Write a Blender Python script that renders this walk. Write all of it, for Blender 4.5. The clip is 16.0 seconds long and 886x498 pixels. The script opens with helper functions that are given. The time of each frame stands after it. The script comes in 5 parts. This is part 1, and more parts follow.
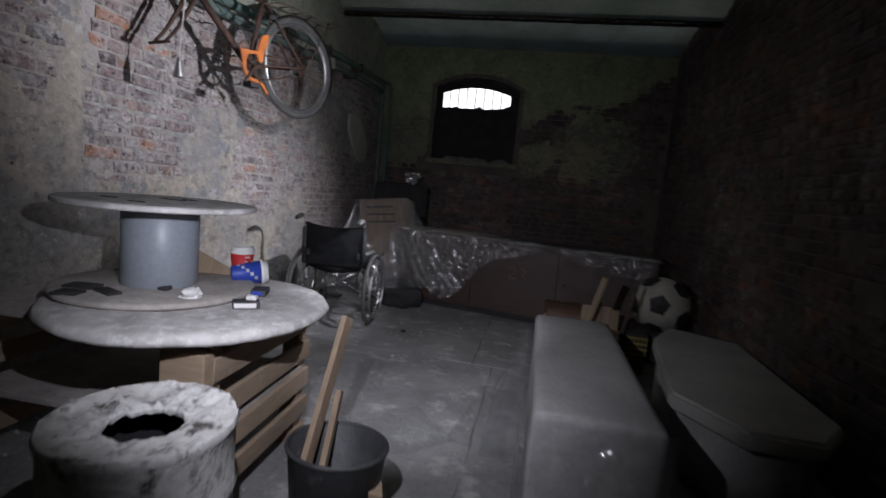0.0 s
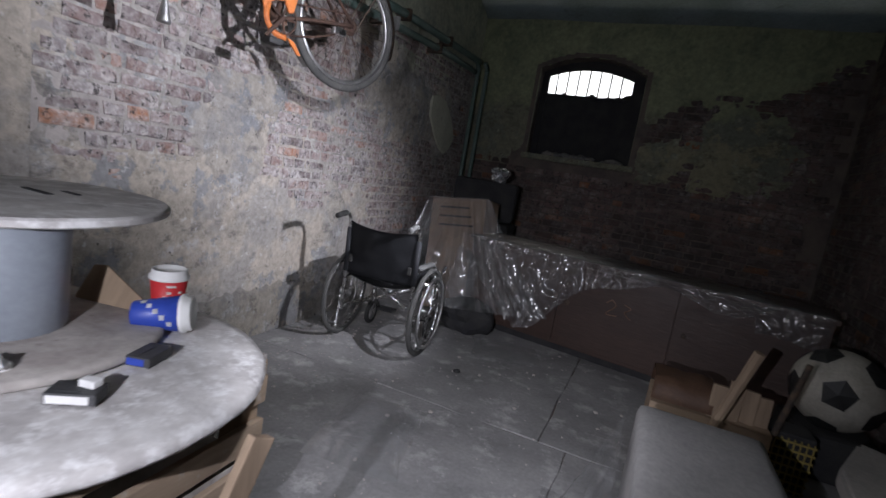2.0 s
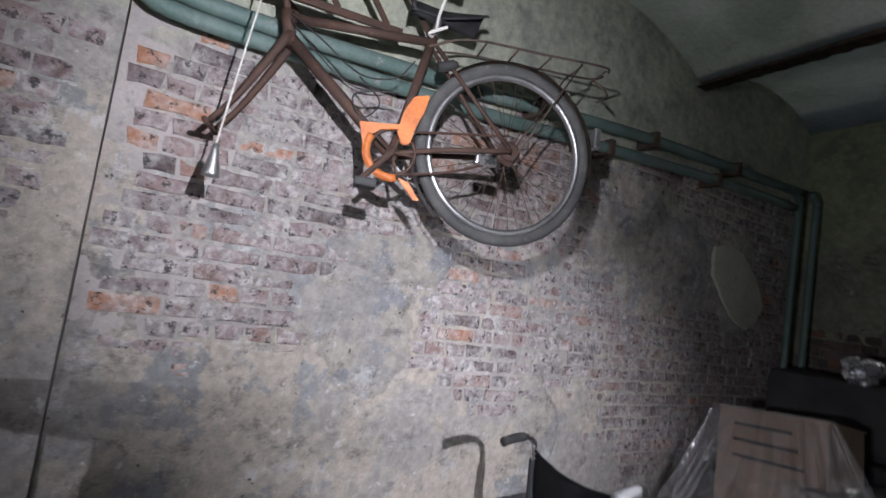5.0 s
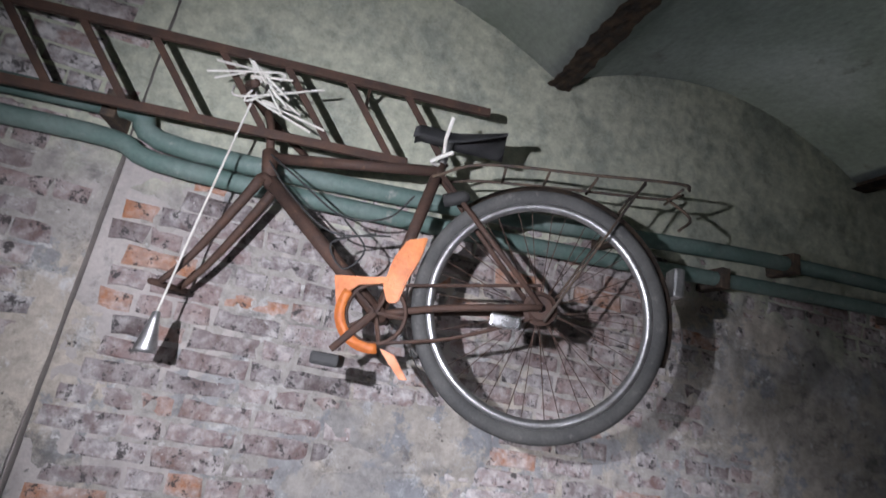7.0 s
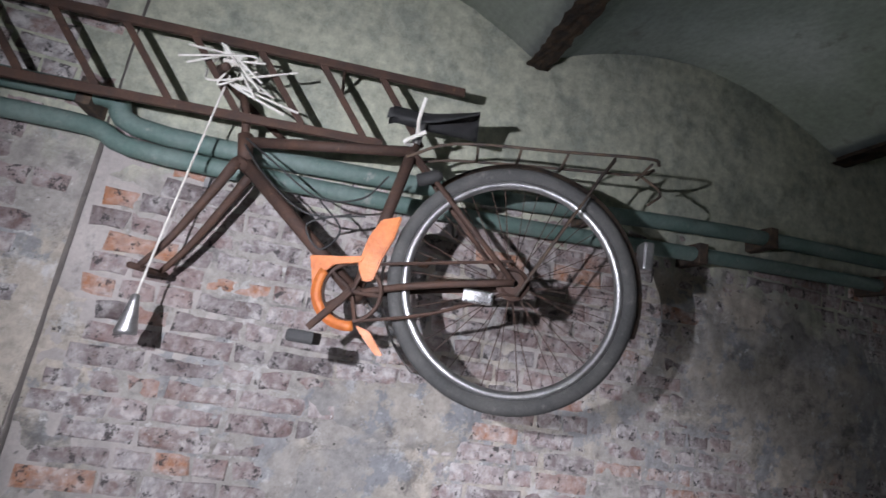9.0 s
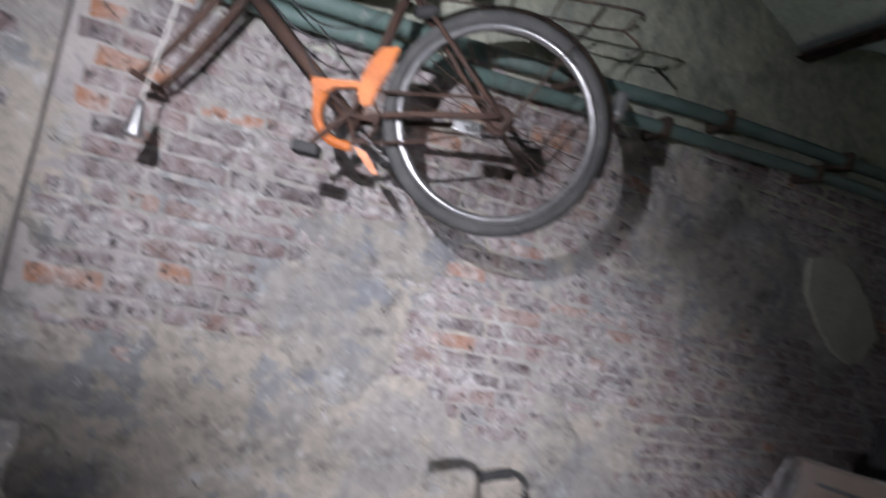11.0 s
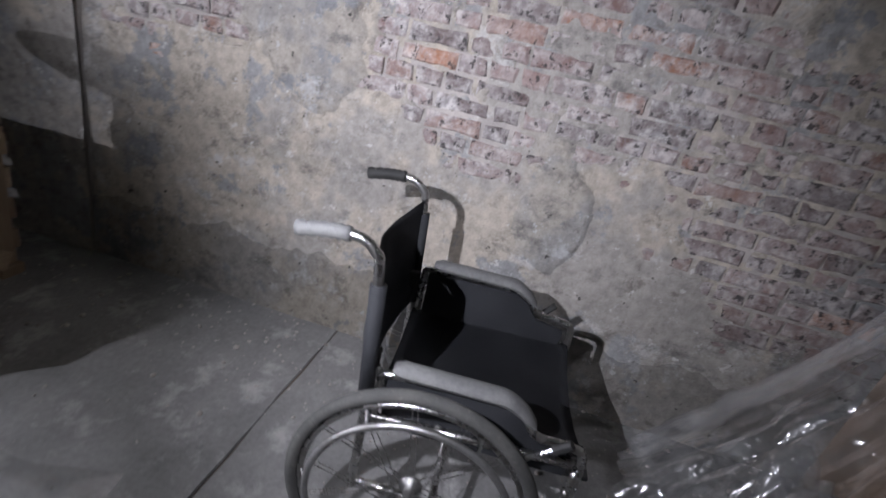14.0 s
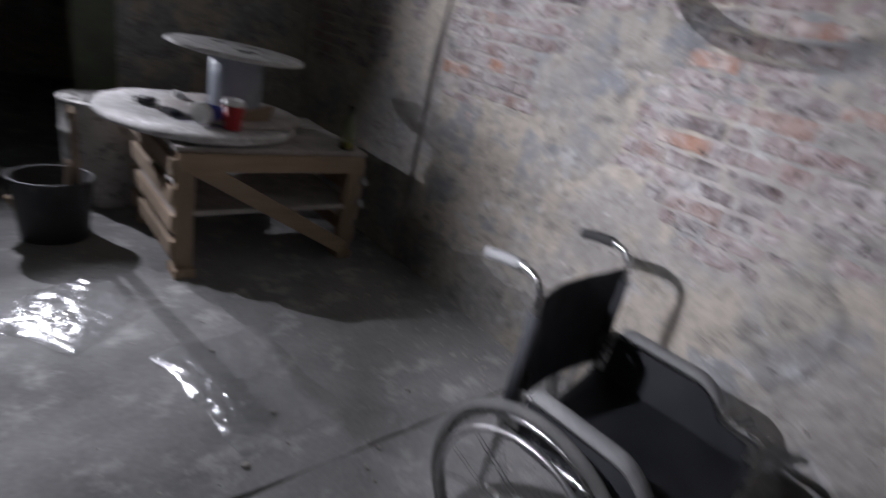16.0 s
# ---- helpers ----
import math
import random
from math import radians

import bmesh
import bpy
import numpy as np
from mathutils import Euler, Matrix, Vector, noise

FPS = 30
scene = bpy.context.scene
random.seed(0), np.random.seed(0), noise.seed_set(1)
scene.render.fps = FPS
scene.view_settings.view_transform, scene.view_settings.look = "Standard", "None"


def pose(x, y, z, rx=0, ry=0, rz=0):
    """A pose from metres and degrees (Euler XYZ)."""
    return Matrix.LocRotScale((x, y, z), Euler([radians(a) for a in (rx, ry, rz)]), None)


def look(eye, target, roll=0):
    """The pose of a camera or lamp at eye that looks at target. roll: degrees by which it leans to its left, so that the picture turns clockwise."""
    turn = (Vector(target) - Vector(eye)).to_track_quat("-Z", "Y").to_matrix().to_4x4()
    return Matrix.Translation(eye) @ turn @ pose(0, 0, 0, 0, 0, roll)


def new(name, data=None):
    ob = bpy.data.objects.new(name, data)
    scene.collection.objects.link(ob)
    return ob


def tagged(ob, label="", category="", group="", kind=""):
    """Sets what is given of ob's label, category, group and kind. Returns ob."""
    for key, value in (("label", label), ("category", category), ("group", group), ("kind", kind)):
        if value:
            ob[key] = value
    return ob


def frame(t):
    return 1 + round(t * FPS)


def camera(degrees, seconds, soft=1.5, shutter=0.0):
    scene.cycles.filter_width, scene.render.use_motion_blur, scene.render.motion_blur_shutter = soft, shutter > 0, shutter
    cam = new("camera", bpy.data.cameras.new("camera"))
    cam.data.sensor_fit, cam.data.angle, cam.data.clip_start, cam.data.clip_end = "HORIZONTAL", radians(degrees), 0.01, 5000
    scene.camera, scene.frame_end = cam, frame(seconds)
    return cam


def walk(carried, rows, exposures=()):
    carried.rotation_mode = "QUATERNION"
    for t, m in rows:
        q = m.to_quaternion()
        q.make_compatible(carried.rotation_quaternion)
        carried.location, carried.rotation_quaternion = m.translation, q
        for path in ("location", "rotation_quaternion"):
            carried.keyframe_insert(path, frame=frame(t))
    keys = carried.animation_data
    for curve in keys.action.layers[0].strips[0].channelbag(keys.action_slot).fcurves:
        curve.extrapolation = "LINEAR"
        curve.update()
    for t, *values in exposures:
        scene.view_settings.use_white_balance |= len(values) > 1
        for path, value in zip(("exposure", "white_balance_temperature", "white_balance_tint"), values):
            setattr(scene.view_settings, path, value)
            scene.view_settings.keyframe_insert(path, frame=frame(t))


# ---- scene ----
cam = camera(84.0, 16.0, shutter=0.6)
PATH = [
    (0, (2.294, 3.109, 1.195), (1.929, 5.062, 0.963), 5.6),
    (0.5, (2.306, 3.381, 1.227), (1.745, 5.289, 1.010), 6.0),
    (1, (2.302, 3.577, 1.251), (1.647, 5.451, 1.006), 7.1),
    (1.5, (2.258, 3.869, 1.268), (1.554, 5.722, 0.999), 9.3),
    (2, (2.254, 4.085, 1.267), (1.503, 5.913, 0.957), 9.5),
    (2.5, (2.231, 4.358, 1.249), (1.379, 6.130, 0.884), 11.7),
    (3, (2.315, 4.518, 1.254), (1.311, 6.189, 0.807), 11.9),
    (3.5, (2.143, 4.799, 1.265), (1.107, 6.438, 0.775), 13.0),
    (4, (2.007, 5.017, 1.289), (0.793, 6.570, 0.952), 11.8),
    (4.5, (1.921, 5.149, 1.403), (0.415, 6.463, 1.313), 9.7),
    (5, (1.956, 5.416, 1.442), (0.227, 6.410, 1.589), 8.6),
    (5.2, (1.755, 5.510, 1.509), (0.014, 6.490, 1.612), 11.0),
    (7.5, (1.697, 5.973, 1.753), (-0.196, 6.337, 2.287), 10.7),
    (8, (1.739, 6.040, 1.748), (-0.142, 6.486, 2.259), 9.6),
    (10.5, (1.722, 5.812, 1.596), (-0.209, 6.238, 1.899), 9.6),
    (11, (1.824, 5.897, 1.493), (-0.055, 6.576, 1.576), 12.2),
    (11.5, (2.016, 6.215, 1.534), (0.145, 6.858, 1.238), 13.9),
    (12, (2.058, 6.367, 1.398), (0.176, 6.903, 0.982), 13.5),
    (12.5, (1.978, 6.527, 1.325), (0.097, 7.012, 0.846), 14.2),
    (13, (1.908, 6.868, 1.341), (0.013, 7.166, 0.775), 13.8),
    (13.5, (1.844, 6.967, 1.333), (-0.036, 7.041, 0.653), 14.2),
    (14, (1.806, 7.165, 1.297), (-0.013, 6.878, 0.517), 12.8),
    (14.5, (1.847, 7.415, 1.262), (0.100, 6.927, 0.419), 12.9),
    (15, (1.906, 7.572, 1.268), (0.247, 6.928, 0.356), 11.9),
    (15.5, (1.896, 7.610, 1.272), (0.325, 6.719, 0.412), 12.6),
    (16, (1.881, 7.492, 1.364), (0.575, 6.189, 0.592), 14.5),
]
EXPOSURES = [(0.0, -0.65), (0.4, -0.2), (3.5, -0.2), (4.7, 0.0), (15.4, 0.0), (16.0, -0.25)]
walk(cam, [(t, look(eye, target, roll)) for t, eye, target, roll in PATH], EXPOSURES)

# ---- light ----
world = bpy.data.worlds.new("world")
scene.world = world
world.use_nodes = True
wn = world.node_tree.nodes
sky = wn.new("ShaderNodeTexSky")
sky.sky_type, sky.sun_disc = "NISHITA", False
sky.sun_elevation, sky.sun_rotation = radians(35), radians(20)
world.node_tree.links.new(sky.outputs[0], wn["Background"].inputs[0])
wn["Background"].inputs[1].default_value = 0.12

sun = new("sun", bpy.data.lights.new("sun", "SUN"))
sun.data.energy, sun.data.angle, sun.data.color = 1.0, radians(12), (1.0, 0.97, 0.92)
sun.matrix_world = look((0, 40, 30), (1.5, 10, 1.0))


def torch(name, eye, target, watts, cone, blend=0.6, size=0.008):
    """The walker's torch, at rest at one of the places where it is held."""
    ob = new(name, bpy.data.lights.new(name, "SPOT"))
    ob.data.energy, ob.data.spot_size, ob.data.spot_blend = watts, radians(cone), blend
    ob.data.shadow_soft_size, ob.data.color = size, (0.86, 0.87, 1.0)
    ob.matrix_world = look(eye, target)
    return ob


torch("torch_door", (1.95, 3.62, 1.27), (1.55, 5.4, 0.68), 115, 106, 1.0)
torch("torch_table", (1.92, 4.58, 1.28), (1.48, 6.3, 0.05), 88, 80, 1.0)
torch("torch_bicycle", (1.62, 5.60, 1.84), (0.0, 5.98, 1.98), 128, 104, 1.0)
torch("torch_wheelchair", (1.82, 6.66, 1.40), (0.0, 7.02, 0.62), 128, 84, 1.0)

# ---- materials ----


class Nodes:
    """A short hand for node trees."""

    def __init__(self, name):
        self.mat = bpy.data.materials.new(name)
        self.mat.use_nodes = True
        self.tree = self.mat.node_tree
        self.bsdf = self.tree.nodes["Principled BSDF"]
        self.out = self.tree.nodes["Material Output"]
        self.coord = self.tree.nodes.new("ShaderNodeTexCoord").outputs["Object"]

    def add(self, kind, **values):
        node = self.tree.nodes.new(kind)
        for key, value in values.items():
            node.inputs[key].default_value = value
        return node

    def link(self, a, b):
        self.tree.links.new(a, b)

    def noise(self, scale, detail=6.0, rough=0.6, stretch=None):
        node = self.add("ShaderNodeTexNoise", Scale=scale, Detail=detail, Roughness=rough)
        vec = self.coord
        if stretch:
            m = self.add("ShaderNodeMapping", Scale=stretch)
            self.link(vec, m.inputs[0])
            vec = m.outputs[0]
        self.link(vec, node.inputs["Vector"])
        return node.outputs[0]

    def ramp(self, fac, *stops):
        node = self.add("ShaderNodeValToRGB")
        el = node.color_ramp.elements
        while len(el) < len(stops):
            el.new(0.5)
        for e, (p, c) in zip(el, stops):
            e.position = p
            e.color = (*c, 1) if len(c) == 3 else c
        self.link(fac, node.inputs[0])
        return node.outputs[0]

    def mix(self, fac, a, b, mode="MIX"):
        node = self.tree.nodes.new("ShaderNodeMix")
        node.data_type, node.blend_type = "RGBA", mode
        for socket, value in ((node.inputs[0], fac), (node.inputs[6], a), (node.inputs[7], b)):
            if isinstance(value, (int, float)):
                socket.default_value = value
            elif isinstance(value, tuple):
                socket.default_value = (*value, 1)
            else:
                self.link(value, socket)
        return node.outputs[2]

    def bump(self, height, strength=0.5, distance=0.01):
        node = self.add("ShaderNodeBump", Strength=strength, Distance=distance)
        self.link(height, node.inputs["Height"])
        self.link(node.outputs[0], self.bsdf.inputs["Normal"])

    def done(self, colour, rough=0.8, metal=0.0):
        if isinstance(colour, tuple):
            self.bsdf.inputs["Base Color"].default_value = (*colour, 1)
        else:
            self.link(colour, self.bsdf.inputs["Base Color"])
        if isinstance(rough, (int, float)):
            self.bsdf.inputs["Roughness"].default_value = rough
        else:
            self.link(rough, self.bsdf.inputs["Roughness"])
        self.bsdf.inputs["Metallic"].default_value = metal
        return self.mat


W, K = (1, 1, 1), (0, 0, 0)


def surface(name, base, stain, scale=4.0, grain=60.0, rough=0.8, metal=0.0, bump=0.4, stretch=None, amount=0.5, dust=None, dust_at=0.62):
    """A worn surface: two colours by stains, finer grain, relief and, if wanted, dust."""
    n = Nodes(name)
    big = n.ramp(n.noise(scale, 5, 0.65, stretch), (0.38, K), (0.66, W))
    fine = n.noise(grain, 4, 0.6, stretch)
    col = n.mix(big, base, stain)
    col = n.mix(amount * 0.55, col, n.ramp(fine, (0.3, (0.35, 0.35, 0.35)), (0.7, (0.8, 0.8, 0.8))), "OVERLAY")
    if dust:
        col = n.mix(n.ramp(n.noise(scale * 3.1, 8, 0.7), (dust_at - 0.08, K), (dust_at + 0.06, W)), col, dust)
    n.bump(fine, bump, 0.004)
    r = n.ramp(n.noise(scale * 2, 4), (0.3, (rough - 0.1,) * 3), (0.7, (min(1, rough + 0.1),) * 3))
    return n.done(col, r, metal)


def brick_material(name, per_object, wash):
    """Old red brick, part limewashed, sooty here and there, each brick a little its own."""
    n = Nodes(name)
    if per_object:
        rnd = n.tree.nodes.new("ShaderNodeObjectInfo").outputs["Random"]
    else:
        rnd = n.tree.nodes.new("ShaderNodeNewGeometry").outputs["Random Per Island"]
    geo = n.tree.nodes.new("ShaderNodeNewGeometry").outputs["Position"]
    n.coord = geo
    tone = n.ramp(rnd, (0.0, (0.085, 0.062, 0.060)), (0.22, (0.20, 0.125, 0.115)), (0.48, (0.30, 0.205, 0.185)), (0.72, (0.15, 0.118, 0.115)), (0.94, (0.27, 0.15, 0.115)), (0.985, (0.40, 0.17, 0.08)))
    fine = n.noise(70, 5, 0.7)
    tone = n.mix(0.35, tone, n.ramp(fine, (0.3, (0.3,) * 3), (0.7, (0.75,) * 3)), "OVERLAY")
    patch = n.ramp(n.noise(9, 8, 0.75), (0.50 - wash * 0.26, K), (0.72 - wash * 0.30, W))
    large = n.ramp(n.noise(1.7, 4, 0.6), (0.32, (0.25,) * 3), (0.62, W))
    white = n.mix(n.ramp(n.noise(30, 5), (0.4, K), (0.6, W)), (0.66, 0.63, 0.61), (0.34, 0.32, 0.32))
    fac = n.mix(1.0, patch, large, "MULTIPLY")
    col = n.mix(fac, tone, white)
    soot = n.ramp(n.noise(23, 7, 0.75), (0.55, K), (0.60, (0.9,) * 3))
    col = n.mix(soot, col, (0.05, 0.046, 0.045))
    col = n.mix(n.ramp(n.noise(48, 3, 0.6), (0.70, K), (0.73, (0.9,) * 3)), col, (0.70, 0.68, 0.66))
    # brick with little wash is darkened throughout, more in broad patches
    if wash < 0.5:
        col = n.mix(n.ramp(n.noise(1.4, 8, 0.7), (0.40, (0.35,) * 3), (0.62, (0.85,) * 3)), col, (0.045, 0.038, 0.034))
    n.bump(fine, 0.6, 0.006)
    return n.done(col, 0.9)


def plaster_material(name="old_plaster", tint=(1.0, 1.0, 1.0)):
    """Patchy old lime and cement plaster: beige, grey-blue and pale, with damp stains."""
    n = Nodes(name)
    base = n.mix(n.ramp(n.noise(1.3, 5, 0.65), (0.47, K), (0.53, W)), (0.47, 0.42, 0.355), (0.38, 0.355, 0.325))
    base = n.mix(n.ramp(n.noise(2.3, 9, 0.72), (0.535, K), (0.56, W)), base, (0.315, 0.313, 0.312))
    base = n.mix(n.ramp(n.noise(3.7, 10, 0.78), (0.56, K), (0.62, (0.8,) * 3)), base, (0.56, 0.55, 0.535))
    base = n.mix(n.ramp(n.noise(2.7, 10, 0.8, (1, 1, 1.8)), (0.54, K), (0.64, (0.8,) * 3)), base, (0.15, 0.145, 0.14))
    base = n.mix(n.ramp(n.noise(9, 9, 0.8), (0.56, K), (0.62, (0.7,) * 3)), base, (0.19, 0.17, 0.15))
    base = n.mix(n.ramp(n.noise(17, 6, 0.7), (0.625, K), (0.66, (0.8,) * 3)), base, (0.64, 0.63, 0.61))
    base = n.mix(n.ramp(n.noise(26, 4), (0.685, K), (0.71, (0.9,) * 3)), base, (0.06, 0.055, 0.05))
    place = n.add("ShaderNodeSeparateXYZ")
    n.link(n.tree.nodes.new("ShaderNodeNewGeometry").outputs["Position"], place.inputs[0])
    height = n.add("ShaderNodeMath")
    height.operation = "MULTIPLY_ADD"
    n.link(n.noise(2.4, 6, 0.7), height.inputs[0])
    height.inputs[1].default_value = 0.7
    n.link(place.outputs[2], height.inputs[2])
    band = n.ramp(n.add("ShaderNodeMapRange", **{"From Min": 2.50, "From Max": 2.62}).outputs[0], (0.0, K), (1.0, W))
    n.link(height.outputs[0], band.node.inputs[0].links[0].from_node.inputs[0])
    base = n.mix(band, base, n.mix(n.ramp(n.noise(3.7, 8, 0.75), (0.46, K), (0.62, W)), (0.50, 0.51, 0.40), (0.33, 0.35, 0.29)))
    fine = n.noise(24, 10, 0.75)
    base = n.mix(0.45, base, n.ramp(fine, (0.34, (0.22,) * 3), (0.66, (0.80,) * 3)), "OVERLAY")
    base = n.mix(1.0, base, tint, "MULTIPLY")
    n.bump(fine, 0.8, 0.010)
    return n.done(base, 0.92)


def film_material():
    """Clear crumpled polythene film."""
    n = Nodes("clear_film")
    n.bsdf.inputs["Base Color"].default_value = (0.75, 0.77, 0.80, 1)
    n.bsdf.inputs["Roughness"].default_value = 0.15
    n.bsdf.inputs["Specular IOR Level"].default_value = 1.0
    ridge = n.add("ShaderNodeMath")
    ridge.operation = "ABSOLUTE"
    low = n.add("ShaderNodeMath")
    low.operation = "SUBTRACT"
    n.link(n.noise(7, 3, 0.5), low.inputs[0])
    n.link(low.outputs[0], ridge.inputs[0])
    n.bump(ridge.outputs[0], 0.45, 0.05)
    n.bsdf.inputs["Metallic"].default_value = 0.0
    clear = n.add("ShaderNodeBsdfTransparent")
    gloss = n.add("ShaderNodeBsdfGlossy", Roughness=0.19)
    n.link(n.bsdf.inputs["Normal"].links[0].from_socket, gloss.inputs["Normal"])
    haze, shine = n.tree.nodes.new("ShaderNodeMixShader"), n.tree.nodes.new("ShaderNodeMixShader")
    n.link(n.ramp(n.noise(9, 5), (0.40, (0.03,) * 3), (0.75, (0.22,) * 3)), haze.inputs[0])
    n.link(clear.outputs[0], haze.inputs[1])
    n.link(n.bsdf.outputs[0], haze.inputs[2])
    shine.inputs[0].default_value = 0.17
    n.link(haze.outputs[0], shine.inputs[1])
    n.link(gloss.outputs[0], shine.inputs[2])
    n.link(shine.outputs[0], n.out.inputs[0])
    return n.mat


def glass_material(name, colour, rough=0.05):
    n = Nodes(name)
    n.bsdf.inputs["Transmission Weight"].default_value = 1.0
    return n.done(colour, rough)


M_BRICK = brick_material("limewashed_brick", True, 0.55)
M_BRICKS = brick_material("limewashed_brickwork", False, 0.55)
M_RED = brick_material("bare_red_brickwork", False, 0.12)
M_PLASTER = plaster_material()
M_SKIRT = plaster_material("cement_skirting", (0.62, 0.62, 0.62))
M_CEMENT = plaster_material("grey_cement_patch", (0.84, 0.86, 0.89))
M_PALE = surface("cream_plaster", (0.56, 0.56, 0.46), (0.46, 0.46, 0.38), 4, 50, 0.9, dust=(0.34, 0.34, 0.29), dust_at=0.66)
# the old plaster again, tinted greener and about half as bright
M_FARPLASTER = plaster_material("dark_green_plaster", (0.55, 0.58, 0.46))
M_MORTAR = surface("lime_mortar", (0.47, 0.43, 0.40), (0.36, 0.33, 0.31), 5, 80, 0.95, dust=(0.25, 0.23, 0.22), dust_at=0.66)
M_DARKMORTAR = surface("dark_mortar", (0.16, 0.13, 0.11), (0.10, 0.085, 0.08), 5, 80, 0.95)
M_CONCRETE = surface("worn_concrete", (0.30, 0.295, 0.29), (0.19, 0.188, 0.186), 1.6, 50, 0.8, dust=(0.48, 0.47, 0.46), dust_at=0.61)
M_CEIL = surface("painted_vault", (0.36, 0.37, 0.34), (0.25, 0.27, 0.23), 1.3, 40, 0.9, dust=(0.16, 0.15, 0.12), dust_at=0.68)
M_BAND = surface("pale_paint", (0.50, 0.50, 0.38), (0.36, 0.37, 0.28), 2.0, 40, 0.85, dust=(0.20, 0.20, 0.17), dust_at=0.62)
M_RUST = surface("rusty_steel", (0.055, 0.034, 0.027), (0.10, 0.055, 0.038), 14, 120, 0.75, 0.3, dust=(0.22, 0.12, 0.07), dust_at=0.70)
M_RUSTDARK = surface("flaking_rust", (0.05, 0.04, 0.035), (0.13, 0.09, 0.06), 22, 90, 0.9, 0.1, bump=0.9)
M_TYRE = surface("dusty_rubber", (0.06, 0.06, 0.058), (0.10, 0.098, 0.092), 10, 150, 0.85, dust=(0.16, 0.15, 0.14), dust_at=0.66)
M_RUBBER = surface("black_rubber", (0.018, 0.018, 0.018), (0.04, 0.039, 0.037), 12, 150, 0.7)
M_CHROME = surface("dull_chrome", (0.62, 0.62, 0.62), (0.40, 0.39, 0.37), 18, 120, 0.28, 1.0, 0.15)
M_ALLOY = surface("grey_alloy", (0.50, 0.50, 0.50), (0.34, 0.33, 0.32), 18, 120, 0.4, 0.9, 0.15)
M_ORANGE = surface("orange_plastic", (0.60, 0.18, 0.04), (0.40, 0.11, 0.03), 12, 90, 0.5, dust=(0.30, 0.12, 0.05), dust_at=0.68)
M_NYLON = surface("black_nylon", (0.012, 0.013, 0.016), (0.025, 0.026, 0.030), 8, 220, 0.75, dust=(0.07, 0.07, 0.07), dust_at=0.72)
M_ARMPAD = surface("dusty_grey_vinyl", (0.11, 0.11, 0.11), (0.19, 0.19, 0.185), 9, 110, 0.65)
M_GREENPIPE = surface("green_painted_pipe", (0.10, 0.16, 0.14), (0.16, 0.21, 0.19), 7, 60, 0.6, dust=(0.30, 0.30, 0.27), dust_at=0.68)
M_WOOD = surface("raw_dirty_wood", (0.36, 0.27, 0.19), (0.24, 0.18, 0.13), 5, 45, 0.85, stretch=(1, 0.12, 1), dust=(0.42, 0.38, 0.33), dust_at=0.66)
M_WOODX = surface("raw_plank", (0.38, 0.28, 0.19), (0.26, 0.19, 0.13), 5, 45, 0.85, stretch=(0.12, 1, 1))
M_WOODZ = surface("raw_post", (0.34, 0.25, 0.17), (0.22, 0.16, 0.11), 5, 45, 0.85, stretch=(1, 1, 0.12))
M_DUSTY = surface("plaster_dusted_board", (0.62, 0.60, 0.58), (0.40, 0.38, 0.37), 5.5, 14, 0.9, bump=0.9, dust=(0.76, 0.75, 0.74), dust_at=0.57)
M_FLANGE = surface("stained_drum_flange", (0.46, 0.43, 0.40), (0.32, 0.29, 0.27), 6, 40, 0.9, dust=(0.20, 0.18, 0.17), dust_at=0.68)
M_GREYTUBE = surface("grey_plastic_pipe", (0.30, 0.33, 0.37), (0.26, 0.29, 0.33), 2, 60, 0.42, bump=0.05, amount=0.3)
M_DRUM = surface("flaking_white_paint", (0.68, 0.67, 0.65), (0.52, 0.50, 0.48), 6, 60, 0.8, bump=1.0, dust=(0.08, 0.07, 0.065), dust_at=0.60)
# near black: the shade of a hollow, put into the colour
M_DARKIN = surface("shaded_inside", (0.012, 0.012, 0.014), (0.02, 0.02, 0.022), 8, 60, 0.9)
M_TUB = surface("black_plastic", (0.03, 0.031, 0.034), (0.06, 0.06, 0.062), 6, 80, 0.55, dust=(0.14, 0.14, 0.14), dust_at=0.68)
M_FOAM = surface("dusty_grey_cover", (0.42, 0.41, 0.40), (0.33, 0.32, 0.315), 3, 60, 0.9, dust=(0.22, 0.21, 0.20), dust_at=0.72)
M_SLAB = surface("pale_grey_board", (0.48, 0.46, 0.43), (0.38, 0.36, 0.34), 3, 60, 0.8)
M_BALLW = surface("dirty_white_leatherette", (0.46, 0.44, 0.38), (0.34, 0.32, 0.27), 5, 60, 0.6)
M_BALLB = surface("black_leatherette", (0.015, 0.015, 0.015), (0.03, 0.03, 0.03), 5, 60, 0.5)
M_CHEST = surface("dark_brown_veneer", (0.045, 0.026, 0.020), (0.07, 0.040, 0.030), 3, 50, 0.5, stretch=(0.2, 1, 1))
M_CARD = surface("brown_cardboard", (0.27, 0.19, 0.13), (0.20, 0.14, 0.10), 4, 50, 0.9)
M_FOIL = surface("silver_foil", (0.75, 0.76, 0.78), (0.55, 0.56, 0.58), 10, 40, 0.25, 0.8, 0.9)
M_DARKFAB = surface("dark_cloth", (0.025, 0.025, 0.028), (0.045, 0.044, 0.043), 8, 120, 0.95)
M_RED_P = surface("red_paper", (0.55, 0.035, 0.04), (0.45, 0.03, 0.035), 12, 80, 0.5, bump=0.05, amount=0.3)
M_BLUE_P = surface("blue_paper", (0.03, 0.07, 0.42), (0.025, 0.055, 0.34), 12, 80, 0.5, bump=0.05, amount=0.3)
